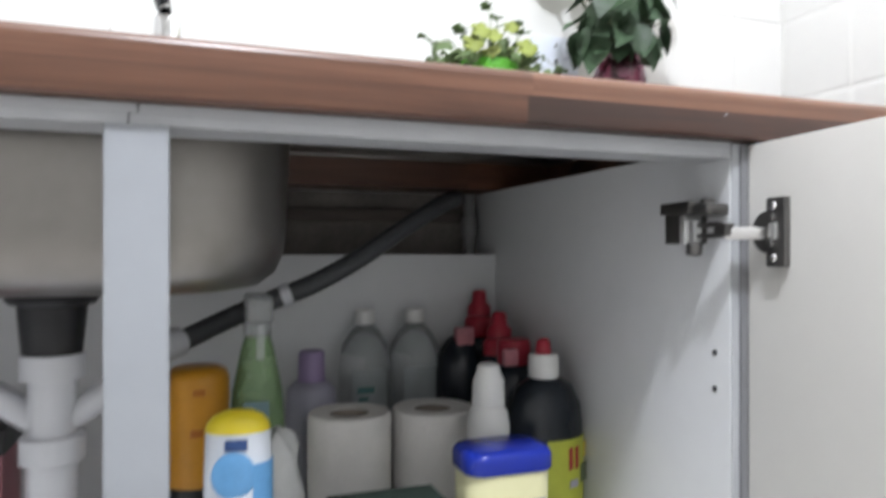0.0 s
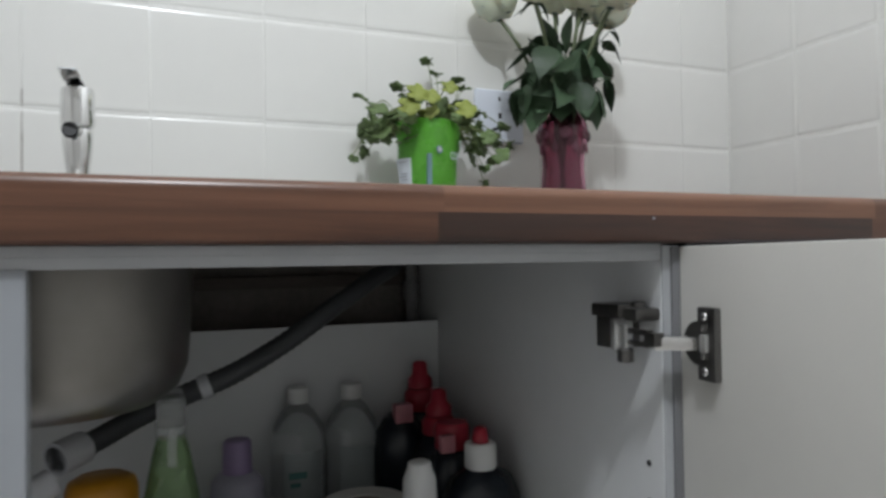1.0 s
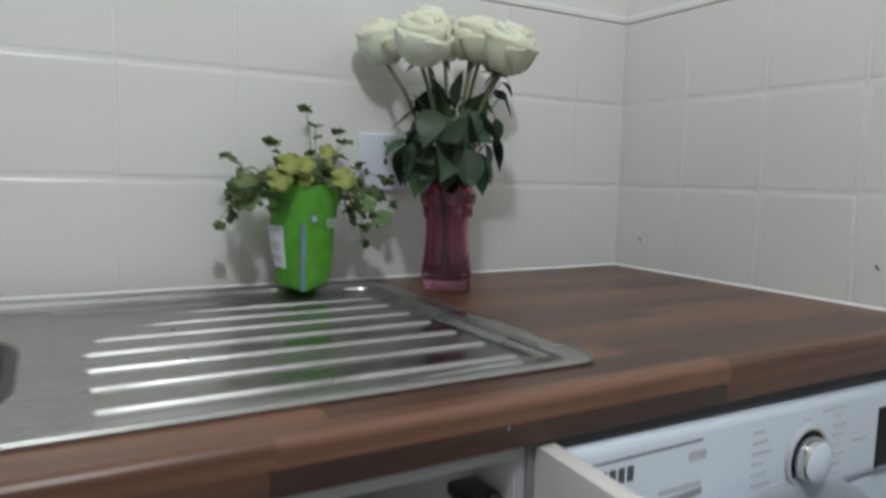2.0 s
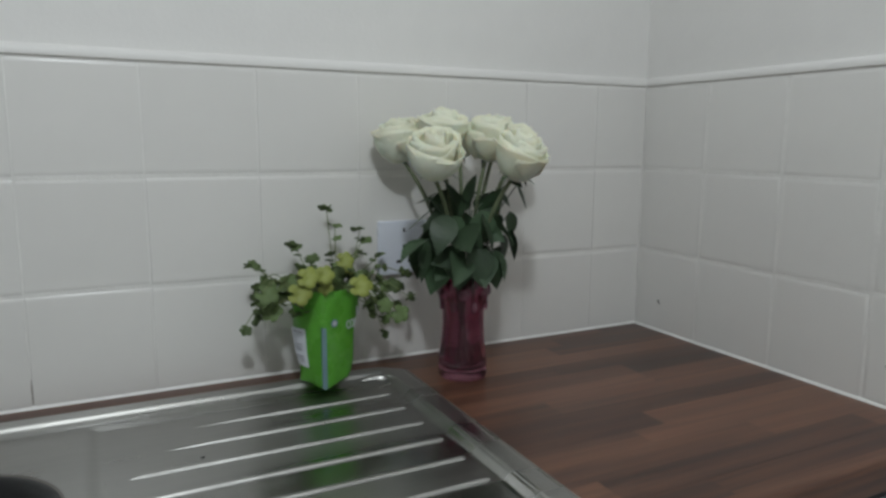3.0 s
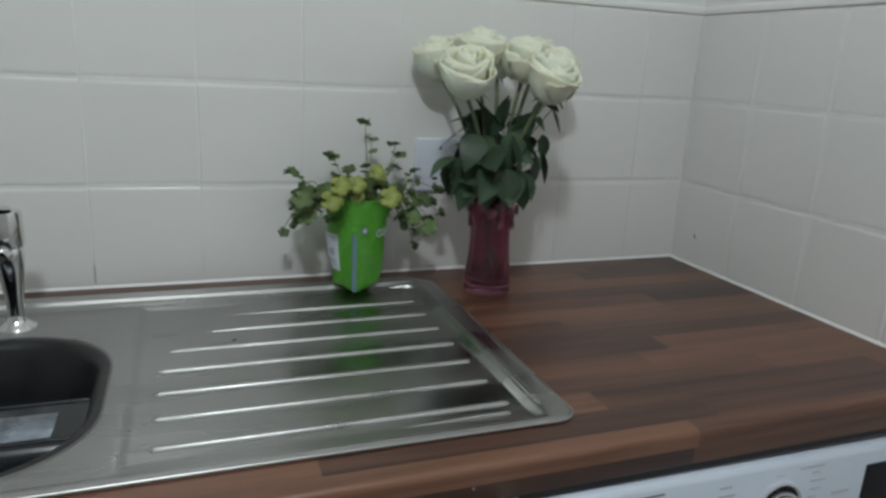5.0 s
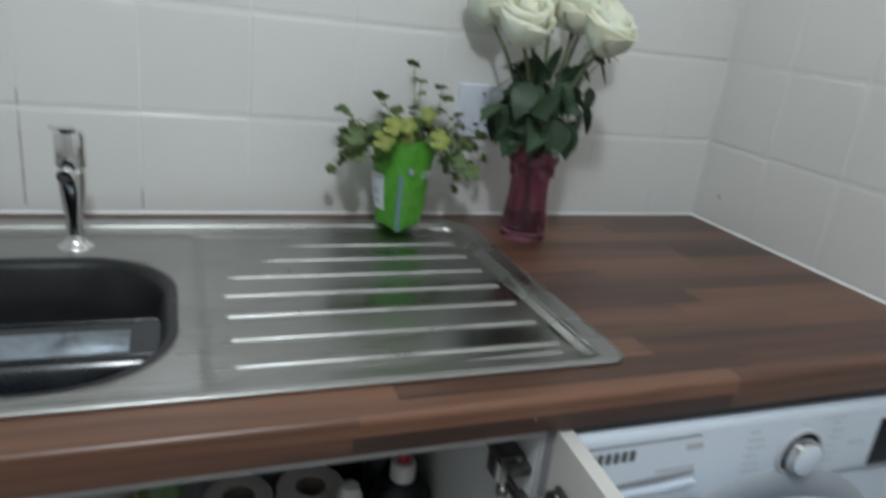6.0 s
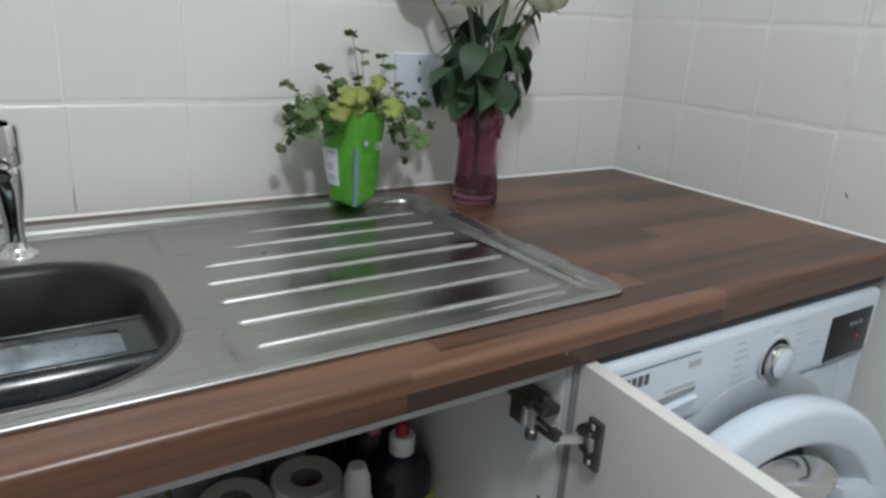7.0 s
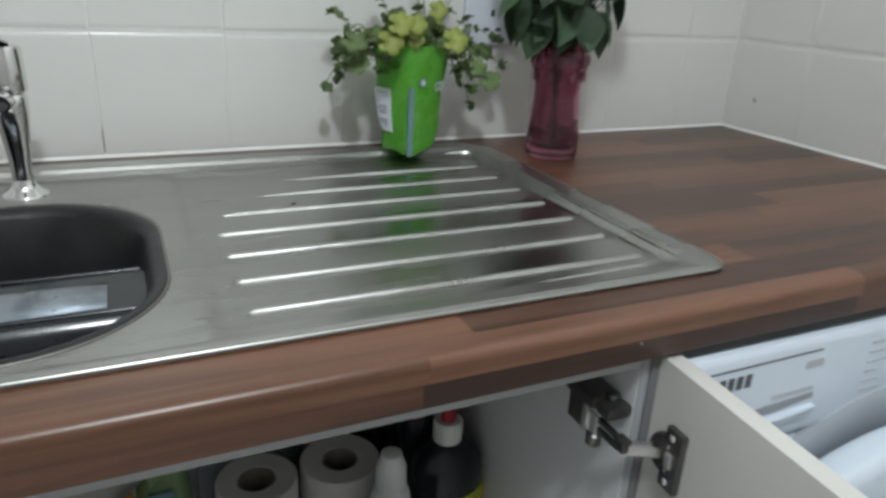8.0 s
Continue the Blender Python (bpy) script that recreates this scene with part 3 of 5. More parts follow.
    loft([[(-0.596, yf - f, 0.7635), (-0.456, yf - f, 0.766), (-0.45, yf - f * 1.6, 0.777), (-0.50, yf - f * 2.0, 0.7755), (-0.59, yf - f, 0.7725)] for f in (-0.002, 0.004)], bm)
    part("drawer_front", bm, M_WMPANEL, w)
    # grey bezel, rubber seal and drum
    bm = bmesh.new()
    ring_profile(-0.328, 0.508, MYF, [(0.262, -0.001), (0.262, 0.006), (0.255, 0.011), (0.215, 0.012), (0.199, 0.004), (0.199, -0.05)], 64, bm)
    part("door_bezel", bm, mat("pale_grey_bezel", (0.4, 0.43, 0.47), 0.4, vary=0.06, scale=10), w, angle=35)
    bm = bmesh.new()
    ring_profile(-0.328, 0.508, MYF, [(0.2, -0.01), (0.185, 0.002), (0.17, -0.01), (0.165, -0.05), (0.16, -0.06)], 64, bm)
    part("rubber_seal", bm, mat("grey_rubber", (0.12, 0.12, 0.125), 0.6), w)
    bm = bmesh.new()
    ring_profile(-0.328, 0.508, MYF, [(0.162, -0.055), (0.225, -0.08), (0.225, -0.38), (0.001, -0.40)], 48, bm)
    part("drum", bm, M_DRUM, w)
    # door, hung at its left edge
    d = thing("porthole_door", "", "")
    d.parent = w
    d.matrix_local = pose(-0.588, MYF - 0.012, 0.508, 0, 0, -7)
    bm = bmesh.new()
    ring_profile(0.255, 0, 0, [(0.21, -0.004), (0.246, -0.004), (0.2545, 0.002), (0.256, 0.012), (0.2558, 0.024), (0.2535, 0.0305), (0.2495, 0.0345), (0.2455, 0.0362), (0.242, 0.0368), (0.212, 0.0395), (0.2085, 0.0392), (0.2055, 0.0378), (0.203, 0.0352), (0.190, 0.017), (0.186, 0.009), (0.181, -0.002), (0.21, -0.004)], 72, bm)
    part("door_ring", bm, M_WMPANEL, d, "glossy white door ring", angle=60)
    # handle swelling
    bm = bmesh.new()
    loops = []
    sec = ((0.155, 0.010), (0.158, 0.028), (0.168, 0.039), (0.19, 0.0425), (0.215, 0.0425), (0.238, 0.038), (0.2, 0.02), (0.17, 0.005))
    for a, s in ((-34, 0.0), (-29, 0.55), (-22, 0.9), (-12, 1), (0, 1), (12, 1), (22, 0.9), (29, 0.55), (34, 0.0)):
        loops.append([(0.255 + (r + (0.19 - r) * (1 - s) * 0.4) * math.cos(radians(a)), -(f * (0.82 + 0.18 * s)), (r + (0.19 - r) * (1 - s) * 0.4) * math.sin(radians(a))) for r, f in sec])
    loft(loops, bm)
    part("door_handle", bm, M_WMPANEL, d, angle=60)
    bm = bmesh.new()
    bmesh.ops.create_cone(bm, cap_ends=True, segments=20, radius1=0.0075, radius2=0.0075, depth=0.001, matrix=pose(0.255 + 0.2, -0.0432, 0.028, 90, 0, 0))
    part("red_badge", bm, M_RED, d, "small red round badge")
    bm = bmesh.new()
    ring_profile(0.255, 0, 0, [(0.178, 0.02), (0.165, 0.012), (0.15, -0.004), (0.12, -0.05), (0.08, -0.075), (0.001, -0.085)], 64, bm)
    g = part("porthole_glass", bm, M_PORT, d, "dark bowl-shaped glass", angle=60)
    g.visible_shadow = False
    part("door_hinge", box(-0.012, 0.02, -0.012, 0.012, -0.05, 0.05, 0.003), M_SHADOWGAP, d)
    part("door_hinge", box(-0.004, 0.02, -0.012, 0.014, 0.13, 0.165, 0.003), M_SHADOWGAP, d)
    for x in (MX0 + 0.05, MX1 - 0.05):
        for y in (-0.54, -0.12):
            bm = bmesh.new()
            lathe([(0.02, 0), (0.02, 0.008), (0.012, 0.01)], 16, bm, (x, y, 0))
            part("foot", bm, M_SHADOWGAP, w)
    return w


washing_machine()


# ---- tap ----
def tap():
    x, y = -1.099, -0.160
    t = thing("pillar_tap", "chrome pillar tap with a lever head on the sink deck", "tap", (x, y, 0.8985))
    bm = bmesh.new()
    lathe([(0.0225, 0), (0.0225, 0.0018), (0.021, 0.0035), (0.015, 0.007), (0.0115, 0.012), (0.0105, 0.018)], 36, bm)
    part("flange", bm, M_CHROME, t, angle=60)
    bm = bmesh.new()
    lathe([(0.0105, 0.016), (0.0098, 0.026), (0.0102, 0.038), (0.0122, 0.055), (0.0145, 0.072), (0.0158, 0.085), (0.0162, 0.096), (0.0155, 0.103), (0.012, 0.106)], 36, bm)
    part("stem", bm, M_CHROME, t, angle=60)
    bm = bmesh.new()
    tube(curve_pts([(0, -0.004, 0.097), (-0.002, -0.014, 0.099), (-0.004, -0.02, 0.099), (-0.005, -0.026, 0.0975)], 5), 0.0088, 20, bm)
    sp = part("spout", bm, M_CHROME, t, angle=60)
    bm = bmesh.new()
    bmesh.ops.create_cone(bm, cap_ends=True, segments=20, radius1=0.0068, radius2=0.0068, depth=0.002, matrix=pose(-0.0051, -0.0265, 0.0972, 76, 0, 0))
    part("outlet", bm, M_SHADOWGAP, sp)
    bm = bmesh.new()
    lathe([(0.0135, 0.104), (0.0175, 0.106), (0.0182, 0.11), (0.0176, 0.145), (0.0165, 0.1485), (0.010, 0.150)], 36, bm)
    hd = part("head", bm, M_CHROME, t, angle=50)
    bm = bmesh.new()
    loft([[(-0.0085 + dx, -0.004, z0), (0.0085 + dx, -0.004, z0), (0.0085 + dx, 0.003, z0 + 0.002), (-0.0085 + dx, 0.003, z0 + 0.002)] if k == 0 else [(-0.0095 + dx, -0.004 - yy, z0), (0.0095 + dx, -0.004 - yy, z0), (0.0095 + dx, 0.001 - yy, z0 + 0.004), (-0.0095 + dx, 0.001 - yy, z0 + 0.004)] for k, (yy, z0, dx) in enumerate(((0, 0.148, 0), (0.008, 0.152, -0.002), (0.022, 0.1555, -0.004), (0.042, 0.159, -0.006)))], bm)
    bmesh.ops.bevel(bm, geom=bm.edges[:], offset=0.001, segments=2, affect="EDGES")
    part("lever", bm, M_CHROME, hd)
    return t


tap()
speck = link("crumb", box(-0.0026, 0.0026, -0.0008, 0.0008, 0, 0.001, 0.0003), M_SHADOWGAP)
speck.matrix_world = pose(-0.846, -0.258, 0.8975, 0, 0, 12)
tagged(speck, "small dark crumb lying on the steel drainer", "crumb")
part("paint_speck", box(-0.6655, -0.6634, FRONT - 0.0006, FRONT + 0.0005, 0.8775, 0.8795, 0.0003), M_FRAME, bpy.data.objects["worktop"])

M_BLACKP = mat("black_gloss_plastic", (0.012, 0.014, 0.018), 0.2, vary=0.3, scale=18, spec=0.6, bump=0.06, bump_scale=60)
# Pale metal that puts the bright reflection into the black tray's floor.
M_TRAYSHEEN = mat("pale_tray_sheen", (0.36, 0.41, 0.47), 0.16, metal=1.0, vary=0.5, scale=9, bump=0.12, bump_scale=30, rough_vary=0.4)
M_WATER = mat("water_drop", (0.9, 0.92, 0.95), 0.05, trans=1.0, ior=1.33)
M_BLACKM = mat("dark_scuffed_plastic", (0.013, 0.014, 0.015), 0.36, vary=0.35, scale=25, bump=0.15, bump_scale=90)


def basin():
    """A washing-up bowl that fills the sink bowl."""
    b = thing("washing_up_bowl", "black plastic washing-up bowl sitting in the sink", "bowl", (-1.1895, -0.363, 0.7455))
    hx, hy = 0.2088, 0.1605
    bm = bmesh.new()
    loops = []
    for inset, z, r in ((0.074, -0.0092, 0.05), (0.064, -0.005, 0.06), (0.039, 0.03, 0.08), (0.018, 0.09, 0.095), (0.0125, 0.142, 0.102), (0.0095, 0.149, 0.105), (0.001, 0.1526, 0.113), (0.0, 0.154, 0.114), (0.002, 0.1552, 0.112), (0.008, 0.154, 0.107), (0.015, 0.146, 0.1), (0.023, 0.09, 0.09), (0.045, 0.03, 0.075), (0.069, 0.008, 0.05), (0.089, 0.006, 0.04)):
        loops.append([(x, y, z) for x, y, _ in rrect(-hx + inset, hx - inset, -hy + inset, hy - inset, r, 0, 10)])
    loft(loops, bm)
    part("bowl_shell", bm, M_BLACKM, b, angle=50)
    rng = random.Random(8)
    # upturned black tray lying across the bowl
    t = thing("oven_tray", "upturned glossy black oven tray wet with drops", "tray", (-1.179, -0.378, 0.7525))
    bm = bmesh.new()
    loops = []
    for hx2, y0, y1, z, r in ((0.150, -0.08, 0.07, 0, 0.02), (0.150, -0.082, 0.072, 0.003, 0.02), (0.188, -0.05, 0.05, 0.113, 0.01), (0.189, -0.044, 0.046, 0.120, 0.01), (0.187, -0.041, 0.043, 0.1222, 0.01), (0.182, -0.037, 0.039, 0.1224, 0.008)):
        loops.append([(x, y, z) for x, y, _ in rrect(-hx2, hx2, y0, y1, r, 0, 6)])
    loft(loops, bm)
    part("tray_body", bm, M_BLACKP, t, angle=60)
    # shallow floor between two raised ridges; a pale metal plate paints its wet reflection
    for y in (-0.039, 0.041):
        part("ridge", tube([(-0.172, y, 0.1225), (0.0, y, 0.1232), (0.178, y + 0.002, 0.1222)], 0.0022, 10), M_BLACKP, t)
    part("floor_sheen", box(-0.170, 0.152, -0.033, 0.019, 0.1215, 0.1236, 0.0008), M_TRAYSHEEN, t, "pale plate standing for the bright reflection on the wet tray floor")
    for k in range(16):
        bm = bmesh.new()
        x = rng.uniform(-0.15, 0.13)
        bmesh.ops.create_uvsphere(bm, u_segments=8, v_segments=6, radius=rng.uniform(0.0006, 0.0012), matrix=pose(x, -0.012 + rng.uniform(-0.022, 0.026), 0.1238) @ Matrix.Diagonal((1.6, 1, 0.5, 1)))
        part("water_drop", bm, M_WATER, t)
    # overflow and plug chain
    o = thing("overflow", "round chrome overflow with a plug chain", "overflow", (-1.195, -0.2195, 0.872))
    bm = bmesh.new()
    ring_profile(0, 0, 0, [(0.016, -0.002), (0.016, 0.003), (0.013, 0.004), (0.0105, 0.002), (0.0105, -0.002)], 28, bm)
    part("overflow_ring", bm, M_CHROME, o)
    bm = bmesh.new()
    pts = curve_pts([(0, -0.005, -0.008), (0.002, -0.02, -0.03), (0.005, -0.028, -0.055), (0.008, -0.03, -0.08)], 6)
    for p in pts:
        bmesh.ops.create_uvsphere(bm, u_segments=8, v_segments=6, radius=0.0019, matrix=Matrix.Translation(p))
    part("plug_chain", bm, M_CHROME, o)


basin()


# ---- socket ----
def socket():
    s = thing("wall_socket", "white plastic switched wall socket on tiles", "socket", (-0.502, BACK - 0.0082, 1.082))
    M_SOCK = mat("white_socket_plastic", (0.72, 0.76, 0.84), 0.3, vary=0.02)
    part("face_plate", box(-0.043, 0.043, -0.0095, 0.0, -0.043, 0.043, 0.003, 3), M_SOCK, s)
    part("rocker_switch", box(0.012, 0.026, -0.0135, -0.009, 0.008, 0.031, 0.0015), M_SOCK, s)
    for x, z, w, h in ((-0.0025, -0.004, 0.005, 0.009), (-0.0135, -0.024, 0.009, 0.0045), (0.006, -0.024, 0.009, 0.0045), (-0.002, 0.025, 0.003, 0.006)):
        part("pin_slot", box(x, x + w, -0.0102, -0.009, z, z + h), M_SHADOWGAP, s)


socket()


# ---- vase of roses ----
M_VASE = mat("plum_red_glass", (0.58, 0.26, 0.36), 0.06, trans=0.96, ior=1.45, vary=0.12, scale=30)
M_BOSS = mat("pale_pink_glass", (0.3, 0.11, 0.165), 0.14, trans=0.6, vary=0.12, scale=60)
M_PETAL = mat("cream_white_petal", (0.9, 0.89, 0.68), 0.6, vary=0.06, scale=25, bump=0.1, bump_scale=120, sub=0.25)
M_STEM = mat("green_rose_stem", (0.125, 0.155, 0.085), 0.5, vary=0.2, scale=30)
M_RLEAF = mat("dark_rose_leaf", (0.04, 0.075, 0.037), 0.55, vary=0.5, scale=30, bump=0.35, bump_scale=200, per_object=0.8)
VX, VY, VZ = -0.455, -0.146, TOP + 0.0005


def vase():
    v = thing("vase", "plum red pressed glass vase with moulded panels", "vase", (VX, VY, VZ))
    outer = [(0.026, 0), (0.0385, 0.001), (0.0405, 0.006), (0.0395, 0.03), (0.0362, 0.055), (0.0342, 0.08), (0.0345, 0.1), (0.0385, 0.118), (0.041, 0.132), (0.0385, 0.146), (0.034, 0.154), (0.0335, 0.160), (0.0355, 0.166)]
    wob = lambda a, i: 1 + (0.085 * max(0, math.cos(7 * a)) - 0.02 if 7 <= i <= 9 else 0.03 * math.cos(7 * a) if 3 <= i else 0.01 * math.cos(7 * a))
    inner = [(r - 0.004, z) for r, z in outer[::-1] if z > 0.02] + [(0.031, 0.016), (0.02, 0.014)]
    bm = bmesh.new()
    n = 56
    loops = []
    for i, (r, z) in enumerate(outer):
        loops.append([(0.9 * r * wob(a, i) * math.cos(a), 0.9 * r * wob(a, i) * math.sin(a), z) for a in (2 * math.pi * k / n for k in range(n))])
    for i, (r, z) in enumerate(inner):
        loops.append([(0.9 * r * math.cos(a), 0.9 * r * math.sin(a), z) for a in (2 * math.pi * k / n for k in range(n))])
    loft(loops, bm)
    part("glass_body", bm, M_VASE, v, angle=70)
    # moulded bosses round the shoulder and smaller ones under them
    for z, r, w, h, off in ((0.131, 0.0385, 0.0095, 0.0085, 0.0), (0.111, 0.0345, 0.0055, 0.0085, 0.45)):
        for k in range(7):
            a = 2 * math.pi * k / 7 + off - 1.15
            bm = bmesh.new()
            bmesh.ops.create_uvsphere(bm, u_segments=16, v_segments=10, radius=1, matrix=pose(r * math.cos(a), r * math.sin(a), z, 0, 0, math.degrees(a)) @ Matrix.Diagonal((0.0019, w, h, 1)))
            part("moulded_boss", bm, M_BOSS, v, angle=180)


def petal(bm, centre, turn, open_, size, height, curl, width=1.0, nu=6, nv=6):
    """One cupped petal whose foot is at centre and whose lip opens by open_."""
    grid = []
    for j in range(nv + 1):
        v = j / nv
        row = []
        r = size * (0.18 + (open_ - 0.18) * math.sin(math.pi * (0.09 + 0.53 * v)) ** 0.75 + curl * max(0, v - 0.72) * 2.0)
        z = height * (v - 0.55 * curl * max(0, v - 0.7) ** 1.0)
        for i in range(nu + 1):
            u = (i / nu * 2 - 1)
            half = width * (0.55 + 0.75 * math.sin(min(1, v * 1.05) * math.pi * 0.62))
            a = turn + u * half * 0.92
            edge = (1 - 0.1 * abs(u) ** 3 * v)
            wav = 1 + (0.07 * math.sin(4 * u + turn * 3) + 0.035 * math.sin(9 * u + turn * 7)) * v * v
            row.append(bm.verts.new((centre[0] + r * wav * math.cos(a), centre[1] + r * wav * math.sin(a), centre[2] + z * edge - 0.055 * height * v * abs(u) ** 2.2 + 0.022 * height * v * v * math.sin(7 * u + turn * 5))))
        grid.append(row)
    for j in range(nv):
        for i in range(nu):
            bm.faces.new((grid[j][i], grid[j][i + 1], grid[j + 1][i + 1], grid[j + 1][i]))


def leaf_mesh(bm, m, length, width, droop=0.4, fold=0.25, n=8, teeth=0.0):
    """A pointed leaf along +x of m, folded at its midrib and drooping."""
    rows = []
    for i in range(n + 1):
        s = i / n
        w = width * 0.5 * (math.sin(math.pi * s ** 0.68) ** 1.0 if 0 < s < 1 else 0.02) * (1 + teeth * (i % 2))
        x = length * (s - droop * 0.25 * s * s)
        z = -droop * length * s * s * 0.7
        rows.append([bm.verts.new(m @ Vector((x, -w, z + fold * w))), bm.verts.new(m @ Vector((x, -w * 0.5, z + fold * w * 0.35))), bm.verts.new(m @ Vector((x, 0, z))), bm.verts.new(m @ Vector((x, w * 0.5, z + fold * w * 0.35))), bm.verts.new(m @ Vector((x, w, z + fold * w)))])
    for a, b in zip(rows, rows[1:]):
        for k in range(4):
            bm.faces.new((a[k], a[k + 1], b[k + 1], b[k]))


def thin(ob, t=0.0007):
    s = ob.modifiers.new("thickness", "SOLIDIFY")
    s.thickness, s.offset = t, 0
    return ob


def rose(head, size, lean, leaves, seed):
    rng = random.Random(seed)
    r = thing("rose", "white long-stemmed rose standing in the vase", "flower", (VX, VY, VZ), "roses in the vase")
    size *= 0.8
    h = Vector(head) - Vector((VX, VY, VZ))
    foot = Vector((-h.x * 0.18 + rng.uniform(-0.008, 0.008), -h.y * 0.2 + rng.uniform(-0.008, 0.008), 0.0185))
    neck = Vector((h.x * 0.22, h.y * 0.22, 0.165))
    bm = bmesh.new()
    tube(curve_pts([foot, neck * 0.5 + foot * 0.5, neck, neck.lerp(h, 0.5) + Vector((0, 0, 0.004)), h - Vector((0, 0, size * 0.9))], 6), 0.0029, 8, bm)
    part("stem", bm, M_STEM, r)
    c = Vector((0, 0, 0))
    t0 = rng.uniform(0, 6.28)
    place = Matrix.Translation(h - Vector((0, 0, size * 0.95))) @ Euler((radians(lean[0]), radians(lean[1]), 0)).to_matrix().to_4x4()
    bm = bmesh.new()
    for k in range(4):
        petal(bm, c, t0 + k * 1.9, 0.2 + 0.045 * k, size, size * (1.78 + 0.03 * (k % 2)), -0.1, 1.3)
    bmesh.ops.transform(bm, matrix=place, verts=bm.verts)
    bloom = thin(part("bloom", bm, M_PETAL, r, "creamy white bloom", angle=180), 0.0006)
    rings = ((3, 0.4, 0.42, 1.8, -0.03, 1.4), (3, 1.2, 0.58, 1.78, 0.0, 1.4), (4, 0.9, 0.74, 1.72, 0.03, 1.4), (4, 0.2, 0.9, 1.62, 0.08, 1.4), (4, 0.6, 1.02, 1.4, 0.2, 1.3))
    for count, turn, open_, tall, curl, wide in rings:
        for k in range(count):
            bm = bmesh.new()
            petal(bm, c, t0 + turn + k * 6.283 / count + rng.uniform(-0.35, 0.35), open_ * rng.uniform(0.92, 1.05), size, size * tall * rng.uniform(0.9, 1.04), curl * rng.uniform(0.2, 2.2), wide * rng.uniform(0.85, 1.1), 8, 8)
            bmesh.ops.transform(bm, matrix=place @ pose(0, 0, 0, rng.uniform(-7, 7), rng.uniform(-7, 7), 0), verts=bm.verts)
            thin(part("petal", bm, M_PETAL, bloom, angle=180), 0.0006)
    bm = bmesh.new()
    base = h - Vector((0, 0, size * 0.86))
    for k in range(5):
        a = t0 + k * 1.256
        leaf_mesh(bm, Matrix.Translation(base) @ Euler((0, radians(rng.uniform(-50, 30)), a)).to_matrix().to_4x4(), size * 1.25, size * 0.2, rng.uniform(-0.3, 0.8), 0.3, 6)
    bmesh.ops.create_uvsphere(bm, u_segments=10, v_segments=8, radius=size * 0.2, matrix=Matrix.Translation(base))
    part("calyx", bm, M_RLEAF, r, "green sepals under the bloom")
    for (lx, ly, lz), yaw, pitch, roll, ln in leaves:
        p = Vector((lx - VX, ly - VY, lz - VZ))
        near = neck.lerp(h, min(1, max(0, (p.z - 0.165) / max(0.02, h.z - 0.165))))
        bm = bmesh.new()
        m = Euler((radians(roll + rng.uniform(-50, 50)), radians(pitch + rng.uniform(-40, 14)), radians(yaw + rng.uniform(-35, 35)))).to_matrix().to_4x4()
        root = p - (m @ Vector((ln * 0.45, 0, -0.06 * ln)))
        leaf_mesh(bm, Matrix.Translation(root) @ m, ln * rng.uniform(0.85, 1.05), ln * rng.uniform(0.55, 0.74), rng.uniform(0.1, 0.6), rng.uniform(-0.1, 0.4), 11, 0.05)
        tube([near.lerp(root, 0.05), near.lerp(root, 0.6) + Vector((0, 0, 0.004)), root], 0.0009, 5, bm)
        part("leaf", bm, M_RLEAF, r, angle=60)
    return r


vase()
rose((-0.449, -0.118, 1.254), 0.034, (8, -2), [((-0.45, -0.10, 1.15), 90, 30, 0, 0.05)], 8)
# a leaf: middle, yaw, pitch (down positive), roll, length
rose((-0.524, -0.078, 1.254), 0.042, (10, -14), [((-0.545, -0.165, 1.098), 205, 62, 10, 0.062), ((-0.502, -0.125, 1.165), 170, 40, 0, 0.045)], 1)
rose((-0.534, -0.204, 1.238), 0.043, (24, -8), [((-0.520, -0.205, 1.128), 235, 48, 20, 0.066), ((-0.530, -0.155, 1.140), 185, 55, -10, 0.06), ((-0.497, -0.21, 1.078), 245, 60, 0, 0.06)], 2)
rose((-0.489, -0.132, 1.266), 0.042, (14, 4), [((-0.470, -0.14, 1.172), 250, -50, 0, 0.05), ((-0.487, -0.215, 1.118), 268, 50, 5, 0.068)], 3)
rose((-0.424, -0.152, 1.258), 0.042, (12, 2), [((-0.447, -0.205, 1.125), 285, 45, -15, 0.062), ((-0.44, -0.13, 1.17), 280, -45, 30, 0.05), ((-0.46, -0.2, 1.075), 270, 66, 0, 0.06)], 4)
rose((-0.424, -0.228, 1.235), 0.043, (24, 6), [((-0.424, -0.195, 1.125), 310, 58, -20, 0.068), ((-0.428, -0.19, 1.068), 300, 68, 10, 0.066), ((-0.373, -0.13, 1.158), 345, 25, 40, 0.036)], 5)
rose((-0.361, -0.122, 1.249), 0.040, (8, 18), [((-0.380, -0.155, 1.097), 330, 70, 10, 0.058), ((-0.350, -0.12, 1.185), 350, 35, 20, 0.032), ((-0.395, -0.12, 1.13), 10, 50, 0, 0.055)], 6)
rose((-0.384, -0.108, 1.264), 0.037, (-8, 12), [((-0.41, -0.08, 1.11), 60, 55, 0, 0.06), ((-0.50, -0.09, 1.10), 120, 55, 0, 0.062)], 7)


